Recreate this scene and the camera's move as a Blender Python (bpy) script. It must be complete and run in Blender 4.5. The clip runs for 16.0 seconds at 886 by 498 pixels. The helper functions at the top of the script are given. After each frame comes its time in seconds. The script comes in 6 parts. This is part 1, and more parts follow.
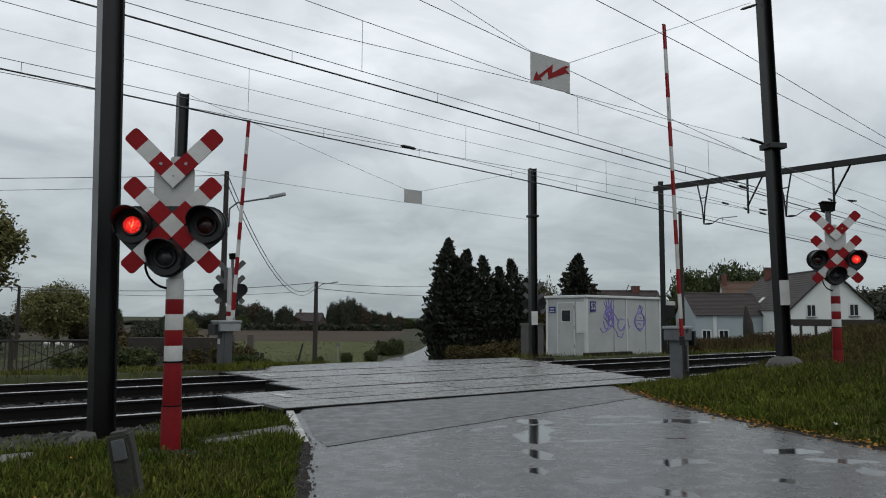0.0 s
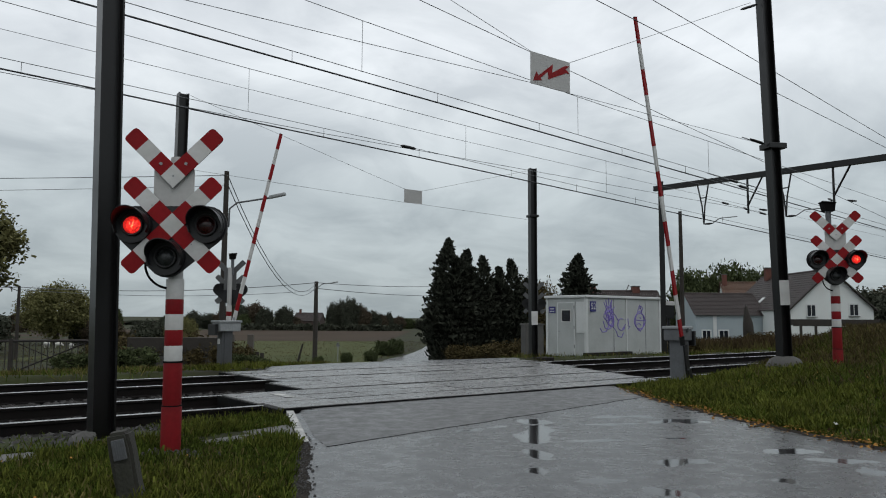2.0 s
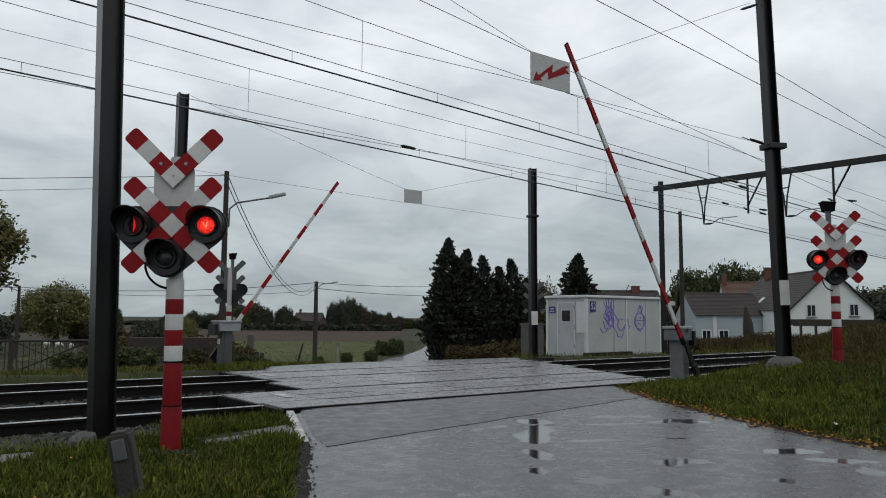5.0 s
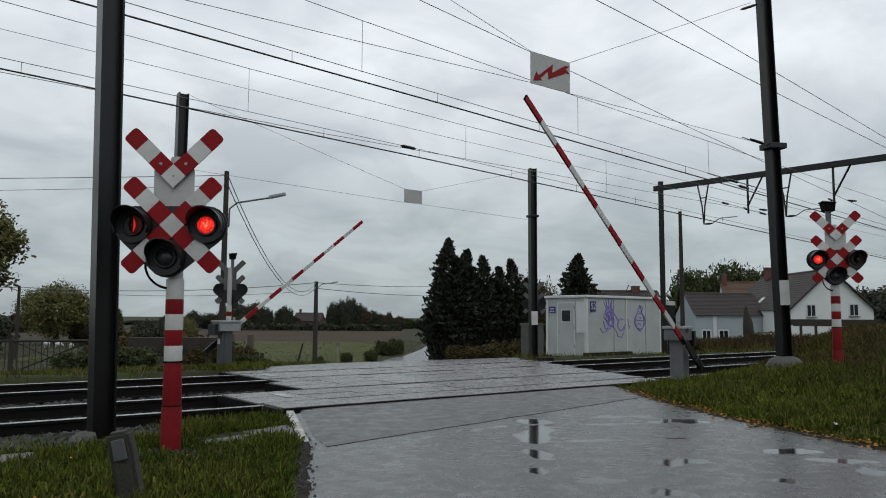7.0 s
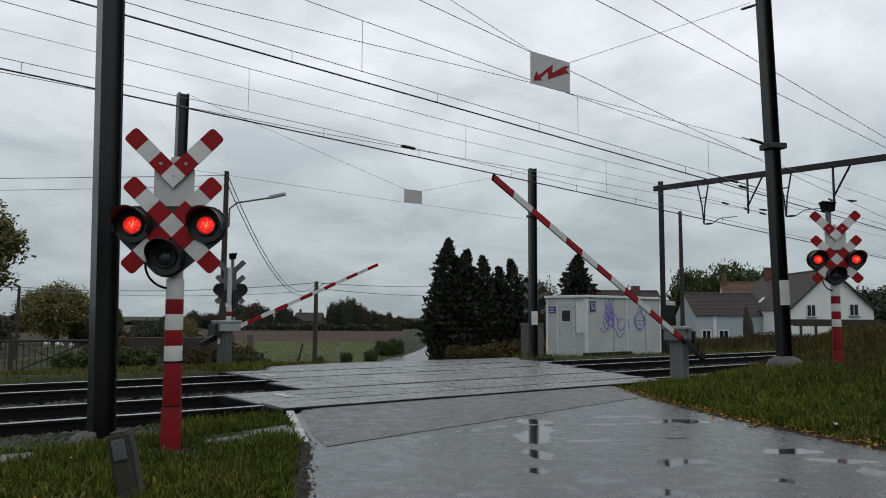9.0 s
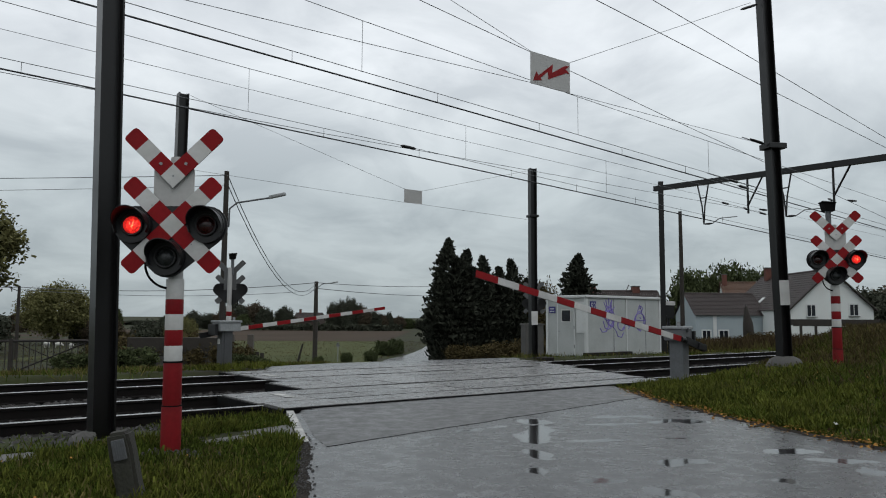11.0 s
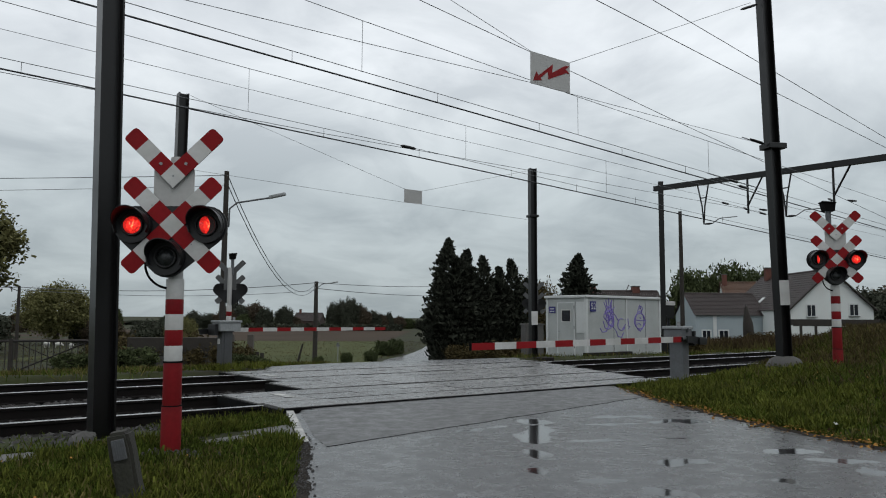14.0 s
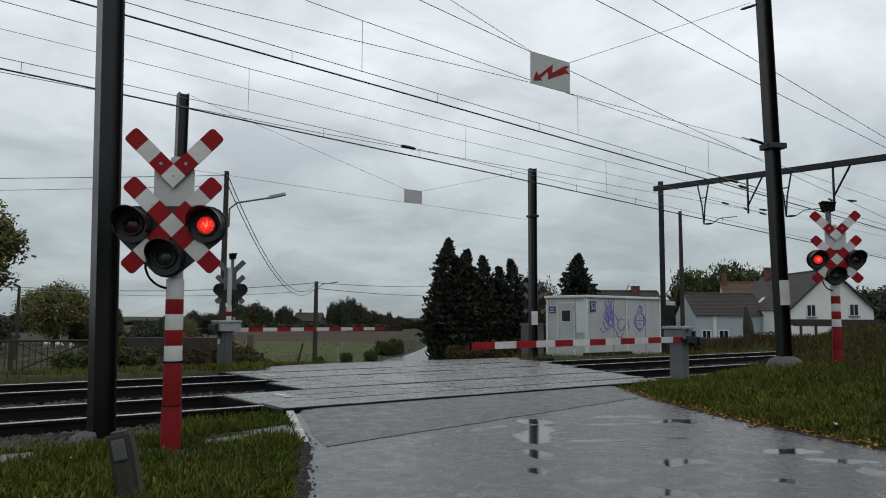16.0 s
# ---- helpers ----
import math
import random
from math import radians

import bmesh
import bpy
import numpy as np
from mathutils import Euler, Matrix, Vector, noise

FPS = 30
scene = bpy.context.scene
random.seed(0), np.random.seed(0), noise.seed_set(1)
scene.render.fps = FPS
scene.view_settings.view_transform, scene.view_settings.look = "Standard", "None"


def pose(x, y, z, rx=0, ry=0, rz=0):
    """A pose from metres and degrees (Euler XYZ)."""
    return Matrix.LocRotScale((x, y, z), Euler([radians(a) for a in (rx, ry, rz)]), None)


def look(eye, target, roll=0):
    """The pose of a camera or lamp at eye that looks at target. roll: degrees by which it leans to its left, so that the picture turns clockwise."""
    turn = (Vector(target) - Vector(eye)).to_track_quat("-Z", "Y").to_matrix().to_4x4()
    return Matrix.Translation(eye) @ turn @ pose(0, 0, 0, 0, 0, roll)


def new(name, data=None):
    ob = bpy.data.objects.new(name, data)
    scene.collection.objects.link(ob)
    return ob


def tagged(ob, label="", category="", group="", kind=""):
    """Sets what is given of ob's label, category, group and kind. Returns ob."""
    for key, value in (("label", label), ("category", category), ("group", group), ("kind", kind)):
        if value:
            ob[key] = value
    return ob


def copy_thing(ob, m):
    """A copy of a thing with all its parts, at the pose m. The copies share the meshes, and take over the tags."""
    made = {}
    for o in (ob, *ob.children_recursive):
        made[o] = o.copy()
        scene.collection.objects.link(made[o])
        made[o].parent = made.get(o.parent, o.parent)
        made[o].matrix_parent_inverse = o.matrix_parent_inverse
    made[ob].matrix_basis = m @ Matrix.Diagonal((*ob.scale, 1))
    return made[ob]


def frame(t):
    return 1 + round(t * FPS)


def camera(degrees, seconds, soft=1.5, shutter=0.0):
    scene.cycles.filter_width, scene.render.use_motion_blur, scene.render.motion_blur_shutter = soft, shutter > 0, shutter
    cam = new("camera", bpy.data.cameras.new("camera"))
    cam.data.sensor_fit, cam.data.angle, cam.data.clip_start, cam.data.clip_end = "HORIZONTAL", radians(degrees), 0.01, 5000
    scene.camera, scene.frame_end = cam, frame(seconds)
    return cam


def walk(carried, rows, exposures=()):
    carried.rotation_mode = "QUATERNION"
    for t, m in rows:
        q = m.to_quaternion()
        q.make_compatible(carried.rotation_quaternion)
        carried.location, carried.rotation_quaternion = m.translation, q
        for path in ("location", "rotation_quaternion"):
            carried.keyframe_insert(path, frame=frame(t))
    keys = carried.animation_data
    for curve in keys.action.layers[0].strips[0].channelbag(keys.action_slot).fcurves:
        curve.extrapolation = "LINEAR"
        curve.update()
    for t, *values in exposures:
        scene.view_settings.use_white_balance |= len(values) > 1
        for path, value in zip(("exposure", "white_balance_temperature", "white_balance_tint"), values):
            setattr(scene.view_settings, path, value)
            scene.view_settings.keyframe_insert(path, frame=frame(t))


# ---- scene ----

# ---- camera: it stands still on its tripod ----
EYE = 1.134
cam = camera(61.46, 16.0, soft=1.05)
STAND = Matrix.Translation((0, 0, EYE)) @ pose(0, 0, 0, 95.296, 0, 0) @ pose(0, 0, 0, 0, 0, 0.317)
walk(cam, [(0, STAND), (16.0, STAND)], exposures=[(0, 0.0), (16.0, 0.0)])

# ---- the plan: U runs along the tracks, N across them ----
A = radians(52.8)
UX, UY = math.sin(A), math.cos(A)
R1, R2, R3, R4 = 9.17, 10.67, 12.74, 14.24          # the four rails, across the tracks


def sd(s, d, z=0.0):
    """A place s metres along and d metres across the tracks."""
    return Vector((s * UX - d * UY, s * UY + d * UX, z))


def to_sd(x, y):
    return x * UX + y * UY, -x * UY + y * UX


def smooth(v):
    v = min(1.0, max(0.0, v))
    return v * v * (3 - 2 * v)


def along(table, y):
    """Linear look-up in rows of (y, value)."""
    for (a, va), (b, vb) in zip(table, table[1:]):
        if y <= b:
            return va + (vb - va) * (y - a) / (b - a) if y >= a else va
    return table[-1][1]


LEFT = [(-8, -0.2), (0, -0.5), (4.8, -0.89), (6.7, -1.21), (9.1, -1.83), (11, -2.45), (13, -2.9), (15.2, -3.95), (18, -4.1), (20, -4.3), (23, -4.5), (30, -4.6),
        (68, -5.2), (70, -4.9), (77, -3.7), (90, -2.6), (113, -1.8), (141, -1.0), (170, 3), (200, 14), (260, 60), (300, 110)]
RIGHT = [(-8, 10), (0, 6.6), (4.5, 4.7), (6.6, 3.9), (7.7, 3.55), (9.1, 3.2), (11.0, 2.95), (12.6, 3.05), (14.4, 3.5), (16, 3.3),
         (18.8, 2.5), (24, 1.8), (30, 1.5), (68, 0.8), (90, 0.4), (113, 0.5), (141, 1.6), (165, 14), (200, 40), (260, 90), (300, 140)]


def land(x, y):
    """The height of the ground."""
    s, d = to_sd(x, y)
    z = 0.0
    if d > 16:
        z = -0.066 * (min(d, 54) - 16) if d < 54 else -2.5
        if y > 300:
            z += 3.0 * smooth((y - 300) / 900)
    off_right = x - along(RIGHT, y)
    off_left = along(LEFT, y) - x
    z += (0.44 * smooth(off_right / 4.5) + 0.5 * smooth((s - 12.7) / 2.6) * smooth((off_right - 2.5) / 3.0)) * smooth((8.5 - d) / 1.1)
    z += 0.015 * smooth(off_left / 0.6) * smooth((8.0 - d) / 0.8)
    z -= 0.16 * smooth((d - 15.2) / 1.6) * smooth((s - 15.8) / 3.0)
    if 8.05 < d < 15.6:
        off = 1.0 if 8.75 < d < 14.85 else smooth((max(off_left, off_right) + 0.2) / 0.3)
        z -= 0.36 * smooth((d - 8.05) / 0.5) * smooth((15.6 - d) / 0.5) * off
    if max(off_left, off_right) > 0.3:
        z += 0.04 * noise.noise(Vector((x * 0.7, y * 0.7, 0))) + 0.02 * noise.noise(Vector((x * 2.3, y * 2.3, 5)))
    return z


# ---- daylight: a low, even cloud cover ----
world = bpy.data.worlds.new("overcast")
scene.world = world
world.use_nodes = True
W = world.node_tree
W.nodes.clear()


def wnode(kind, **kw):
    nd = W.nodes.new(kind)
    for k, v in kw.items():
        nd.inputs[k].default_value = v
    return nd


sky = W.nodes.new("ShaderNodeTexSky")
sky.sky_type, sky.sun_disc, sky.sun_elevation, sky.sun_rotation = "NISHITA", False, radians(35), radians(200)
sky_dim = W.nodes.new("ShaderNodeVectorMath")
sky_dim.operation = "SCALE"
sky_dim.inputs[3].default_value = 0.06
W.links.new(sky.outputs[0], sky_dim.inputs[0])
where = W.nodes.new("ShaderNodeTexCoord")
split = W.nodes.new("ShaderNodeSeparateXYZ")
W.links.new(where.outputs["Generated"], split.inputs[0])
lift = W.nodes.new("ShaderNodeMath")
lift.operation = "ADD"
lift.inputs[1].default_value = 0.3
W.links.new(split.outputs["Z"], lift.inputs[0])
flat = W.nodes.new("ShaderNodeVectorMath")
flat.operation = "DIVIDE"
W.links.new(where.outputs["Generated"], flat.inputs[0])
comb = W.nodes.new("ShaderNodeCombineXYZ")
comb.inputs[2].default_value = 1.0
for i in (0, 1):
    W.links.new(lift.outputs[0], comb.inputs[i])
W.links.new(comb.outputs[0], flat.inputs[1])
cloud = wnode("ShaderNodeTexNoise", Scale=2.5, Detail=7.0, Roughness=0.56, Distortion=0.5)
W.links.new(flat.outputs[0], cloud.inputs["Vector"])
shade = W.nodes.new("ShaderNodeValToRGB")
shade.color_ramp.elements[0].position, shade.color_ramp.elements[0].color = 0.37, (0.80, 0.815, 0.832, 1)
shade.color_ramp.elements[1].position, shade.color_ramp.elements[1].color = 0.63, (1.1, 1.1, 1.1, 1)
W.links.new(cloud.outputs[0], shade.inputs[0])
tall = W.nodes.new("ShaderNodeValToRGB")
te = tall.color_ramp.elements
te[0].position, te[0].color = 0.0, (0.40, 0.455, 0.475, 1)
te[1].position, te[1].color = 1.0, (0.84, 0.87, 0.9, 1)
te.new(0.16).color = (0.545, 0.605, 0.63, 1)
te.new(0.34).color = (0.86, 0.905, 0.945, 1)
W.links.new(split.outputs["Z"], tall.inputs[0])
mul = W.nodes.new("ShaderNodeVectorMath")
mul.operation = "MULTIPLY"
W.links.new(tall.outputs[0], mul.inputs[0])
W.links.new(shade.outputs[0], mul.inputs[1])
cover = W.nodes.new("ShaderNodeMix")
cover.data_type = "RGBA"
cover.inputs[0].default_value = 0.94
W.links.new(sky_dim.outputs[0], cover.inputs[6])
W.links.new(mul.outputs[0], cover.inputs[7])
back = wnode("ShaderNodeBackground", Strength=1.0)
W.links.new(cover.outputs[2], back.inputs[0])
wout = W.nodes.new("ShaderNodeOutputWorld")
W.links.new(back.outputs[0], wout.inputs[0])
sun_data = bpy.data.lights.new("sun", "SUN")
sun_data.energy, sun_data.angle, sun_data.color = 0.5, radians(40), (1.0, 0.97, 0.93)
sun = new("sun", sun_data)
sun.matrix_world = look((0, 0, 50), (-12, 30, 0))


# ---- materials ----
def mat(name, color, rough=0.6, metal=0.0, vary=0.25, scale=3.0, fine=40.0, bump=0.15, tint=None, island=0.0, per_object=0.0,
        wet=0.0, spec=0.5, emit=0.0, coat=0.0):
    """A surface with two scales of variation. tint: a second colour for the stains."""
    m = bpy.data.materials.new(name)
    m.use_nodes = True
    t = m.node_tree
    b = t.nodes["Principled BSDF"]
    co = t.nodes.new("ShaderNodeTexCoord")
    src = co.outputs["Object"]
    big, small = t.nodes.new("ShaderNodeTexNoise"), t.nodes.new("ShaderNodeTexNoise")
    big.inputs["Scale"].default_value, big.inputs["Detail"].default_value = scale, 5
    small.inputs["Scale"].default_value, small.inputs["Detail"].default_value = fine, 4
    t.links.new(src, big.inputs["Vector"])
    t.links.new(src, small.inputs["Vector"])
    ramp = t.nodes.new("ShaderNodeValToRGB")
    second = tint or tuple(c * (1 - vary) for c in color)
    ramp.color_ramp.elements[0].position, ramp.color_ramp.elements[0].color = 0.35, (*second, 1)
    ramp.color_ramp.elements[1].position, ramp.color_ramp.elements[1].color = 0.65, (*color, 1)
    t.links.new(big.outputs[0], ramp.inputs[0])
    gain = t.nodes.new("ShaderNodeMapRange")
    gain.inputs["To Min"].default_value, gain.inputs["To Max"].default_value = 1 - vary, 1 + vary
    t.links.new(small.outputs[0], gain.inputs["Value"])
    last = t.nodes.new("ShaderNodeVectorMath")
    last.operation = "MULTIPLY"
    t.links.new(ramp.outputs[0], last.inputs[0])
    t.links.new(gain.outputs[0], last.inputs[1])
    for amount, kind, socket in ((island, "ShaderNodeNewGeometry", "Random Per Island"), (per_object, "ShaderNodeObjectInfo", "Random")):
        if amount:
            g = t.nodes.new(kind)
            r = t.nodes.new("ShaderNodeMapRange")
            r.inputs["To Min"].default_value, r.inputs["To Max"].default_value = 1 - amount, 1 + amount
            t.links.new(g.outputs[socket], r.inputs["Value"])
            nx = t.nodes.new("ShaderNodeVectorMath")
            nx.operation = "MULTIPLY"
            t.links.new(last.outputs[0], nx.inputs[0])
            t.links.new(r.outputs[0], nx.inputs[1])
            last = nx
    t.links.new(last.outputs[0], b.inputs["Base Color"])
    b.inputs["Metallic"].default_value = metal
    b.inputs["Specular IOR Level"].default_value = spec
    if coat:
        b.inputs["Coat Weight"].default_value, b.inputs["Coat Roughness"].default_value = coat, 0.08
    rr = t.nodes.new("ShaderNodeMapRange")
    rr.inputs["From Min"].default_value, rr.inputs["From Max"].default_value = 0.35, 0.65
    rr.inputs["To Min"].default_value, rr.inputs["To Max"].default_value = max(0.02, rough - wet), min(1, rough + 0.1)
    t.links.new(big.outputs[0], rr.inputs["Value"])
    t.links.new(rr.outputs[0], b.inputs["Roughness"])
    if bump:
        bp = t.nodes.new("ShaderNodeBump")
        bp.inputs["Strength"].default_value, bp.inputs["Distance"].default_value = bump, 0.01
        t.links.new(small.outputs[0], bp.inputs["Height"])
        t.links.new(bp.outputs[0], b.inputs["Normal"])
    if emit:
        t.links.new(last.outputs[0], b.inputs["Emission Color"])
        b.inputs["Emission Strength"].default_value = emit
    return m


def leaf_mat(name, color, island=0.45):
    m = mat(name, color, rough=0.85, vary=0.3, scale=0.8, fine=6, bump=0, island=island, spec=0.06)
    return m


SOIL = mat("grassy_soil", (0.036, 0.045, 0.014), 0.95, vary=0.35, scale=0.5, fine=12.0, bump=0.6, tint=(0.02, 0.018, 0.011), spec=0.2)
CONCRETE = mat("wet_concrete", (0.125, 0.123, 0.12), 0.42, vary=0.38, scale=4.5, fine=45, bump=0.45, wet=0.3, per_object=0.3)


def puddled(name, color, dry, cover, scale, hollow=0.0):
    """Wet asphalt: coarse grain, darker damp patches, and flat puddles where the surface is low."""
    m = mat(name, color, dry, vary=0.42, scale=0.8, fine=16, bump=0.0, tint=tuple(c * 0.6 for c in color))
    t = m.node_tree
    b = t.nodes["Principled BSDF"]
    co = t.nodes.new("ShaderNodeTexCoord")
    low = t.nodes.new("ShaderNodeTexNoise")
    low.inputs["Scale"].default_value, low.inputs["Detail"].default_value, low.inputs["Roughness"].default_value = scale, 9, 0.72
    t.links.new(co.outputs["Object"], low.inputs["Vector"])
    film = t.nodes.new("ShaderNodeMapRange")
    film.inputs["From Min"].default_value, film.inputs["From Max"].default_value = cover - 0.025, cover + 0.02
    t.links.new(low.outputs[0], film.inputs["Value"])
    if hollow:
        deep, fill = t.nodes.new("ShaderNodeAttribute"), t.nodes.new("ShaderNodeMath")
        deep.attribute_name, fill.operation, fill.inputs[1].default_value = "hollow", "MULTIPLY_ADD", hollow
        t.links.new(deep.outputs["Fac"], fill.inputs[0])
        t.links.new(low.outputs[0], fill.inputs[2])
        t.links.new(fill.outputs[0], film.inputs["Value"])
    rough = t.nodes.new("ShaderNodeMapRange")
    rough.inputs["To Min"].default_value, rough.inputs["To Max"].default_value = dry, 0.02
    t.links.new(film.outputs[0], rough.inputs["Value"])
    worn = t.nodes.new("ShaderNodeTexNoise")
    worn.inputs["Scale"].default_value, worn.inputs["Detail"].default_value, worn.inputs["Roughness"].default_value = 5, 10, 0.8
    t.links.new(co.outputs["Object"], worn.inputs["Vector"])
    damp = t.nodes.new("ShaderNodeMapRange")
    damp.inputs["From Min"].default_value, damp.inputs["From Max"].default_value = 0.38, 0.6
    damp.inputs["To Min"].default_value, damp.inputs["To Max"].default_value = dry * 0.75, dry * 1.3
    t.links.new(worn.outputs[0], damp.inputs["Value"])
    t.links.new(damp.outputs[0], rough.inputs["To Min"])
    t.links.new(rough.outputs[0], b.inputs["Roughness"])
    gloss = t.nodes.new("ShaderNodeMapRange")
    gloss.inputs["To Min"].default_value, gloss.inputs["To Max"].default_value = 0.62, 0.28
    t.links.new(film.outputs[0], gloss.inputs["Value"])
    t.links.new(gloss.outputs[0], b.inputs["Specular IOR Level"])
    grain = t.nodes.new("ShaderNodeTexNoise")
    grain.inputs["Scale"].default_value, grain.inputs["Detail"].default_value = 70, 5
    t.links.new(co.outputs["Object"], grain.inputs["Vector"])
    power = t.nodes.new("ShaderNodeMapRange")
    power.inputs["To Min"].default_value, power.inputs["To Max"].default_value = 0.3, 0.035
    t.links.new(film.outputs[0], power.inputs["Value"])
    bp = t.nodes.new("ShaderNodeBump")
    bp.inputs["Distance"].default_value = 0.006
    t.links.new(power.outputs[0], bp.inputs["Strength"])
    t.links.new(grain.outputs[0], bp.inputs["Height"])
    t.links.new(bp.outputs[0], b.inputs["Normal"])
    return m


ASPHALT = puddled("wet_asphalt", (0.036, 0.0355, 0.0365), 0.28, 0.64, 1.6, 0.3)
PATCH = puddled("newer_wet_asphalt", (0.052, 0.051, 0.051), 0.42, 0.72, 1.7)
PATH = mat("rough_concrete", (0.085, 0.083, 0.078), 0.6, vary=0.25, scale=1.5, fine=30, bump=0.4, wet=0.15)
BALLAST = mat("ballast_stone", (0.027, 0.0245, 0.0225), 0.6, vary=0.3, scale=2, fine=30, bump=0.4, island=0.5)
BED = mat("ballast_bed", (0.010, 0.0095, 0.009), 0.9, spec=0.1, vary=0.35, scale=2, fine=25, bump=0.8)
RUST = mat("rail_rust", (0.009, 0.0075, 0.007), 0.8, spec=0.15, vary=0.35, scale=4, fine=60, bump=0.3)
SHINE = mat("rail_head", (0.38, 0.38, 0.38), 0.22, 1.0, vary=0.1, scale=2, fine=80, bump=0.03)
SLEEPER = mat("sleeper_timber", (0.014, 0.012, 0.011), 0.7, spec=0.2, vary=0.3, scale=2, fine=30, bump=0.4)
STEEL = mat("dark_painted_steel", (0.004, 0.0039, 0.004), 0.28, 0.0, spec=0.38, vary=0.3, scale=1.5, fine=25, bump=0.08)
STEELBACK = mat("weathered_steel", (0.075, 0.078, 0.082), 0.5, 0.2, vary=0.25, scale=1.2, fine=25, bump=0.1)
WIRE = mat("tarnished_copper", (0.05, 0.052, 0.055), 0.5, 0.5, vary=0.2, bump=0)
WIREGREY = mat("grey_cable", (0.16, 0.17, 0.18), 0.6, 0.2, vary=0.2, bump=0)
WHITE = mat("white_paint", (0.52, 0.52, 0.51), 0.45, vary=0.12, scale=3.5, fine=30, bump=0.03, tint=(0.42, 0.42, 0.405))
RED = mat("red_paint", (0.24, 0.008, 0.011), 0.5, spec=0.15, vary=0.2, scale=2.5, fine=30, bump=0.03)
REDPOST = mat("worn_red_paint", (0.18, 0.006, 0.009), 0.5, spec=0.15, vary=0.25, scale=3.5, fine=30, bump=0.05, tint=(0.15, 0.008, 0.01))
GREYPLATE = mat("grey_enamel", (0.40, 0.40, 0.39), 0.45, vary=0.12, scale=2, fine=25, bump=0.03)
GALV = mat("galvanised_steel", (0.30, 0.315, 0.32), 0.5, 0.35, vary=0.22, scale=4, fine=30, bump=0.08)
DARKGALV = mat("dull_zinc", (0.14, 0.147, 0.155), 0.55, 0.3, vary=0.25, scale=4, fine=30, bump=0.1)
BLACK = mat("black_housing", (0.006, 0.006, 0.007), 0.38, vary=0.3, scale=3, fine=30, bump=0.04)
RUBBER = mat("black_rubber", (0.005, 0.005, 0.005), 0.8, vary=0.2, bump=0, spec=0.1)
LENSOFF = mat("dark_red_lens", (0.035, 0.006, 0.006), 0.12, vary=0.5, scale=14, fine=60, bump=0.4)
LENSCLEAR = mat("smoky_clear_lens", (0.03, 0.033, 0.035), 0.12, vary=0.4, scale=14, fine=60, bump=0.4)
STONE = mat("mossy_granite", (0.036, 0.033, 0.028), 0.85, vary=0.35, scale=7, fine=50, bump=0.7, tint=(0.024, 0.025, 0.017))
FOOTING = mat("cast_concrete", (0.085, 0.083, 0.078), 0.8, vary=0.25, scale=3, fine=30, bump=0.4)


def lens_glow():
    """Glowing red glass with bright facets."""
    m = bpy.data.materials.new("glowing_red_lens")
    m.use_nodes = True
    t = m.node_tree
    b = t.nodes["Principled BSDF"]
    co = t.nodes.new("ShaderNodeTexCoord")
    v = t.nodes.new("ShaderNodeTexNoise")
    v.inputs["Scale"].default_value, v.inputs["Detail"].default_value, v.inputs["Distortion"].default_value = 22, 2, 1.5
    t.links.new(co.outputs["Object"], v.inputs["Vector"])
    ln = t.nodes.new("ShaderNodeVectorMath")
    ln.operation = "LENGTH"
    t.links.new(co.outputs["Object"], ln.inputs[0])
    core = t.nodes.new("ShaderNodeMapRange")
    core.inputs["From Min"].default_value, core.inputs["From Max"].default_value = 0.02, 0.085
    core.inputs["To Min"].default_value, core.inputs["To Max"].default_value = 0.10, -0.35
    t.links.new(ln.outputs["Value"], core.inputs["Value"])
    add = t.nodes.new("ShaderNodeMath")
    add.operation = "ADD"
    t.links.new(v.outputs[0], add.inputs[0])
    t.links.new(core.outputs[0], add.inputs[1])
    ramp = t.nodes.new("ShaderNodeValToRGB")
    e = ramp.color_ramp.elements
    e[0].position, e[0].color = 0.22, (0.32, 0.010, 0.009, 1)
    e[1].position, e[1].color = 0.52, (0.95, 0.03, 0.02, 1)
    x = e.new(0.66)
    x.color = (1.0, 0.42, 0.16, 1)
    t.links.new(add.outputs[0], ramp.inputs[0])
    b.inputs["Base Color"].default_value = (0.1, 0.005, 0.005, 1)
    b.inputs["Roughness"].default_value = 0.15
    t.links.new(ramp.outputs[0], b.inputs["Emission Color"])
    b.inputs["Emission Strength"].default_value = 1.25
    return m


LENSON = lens_glow()


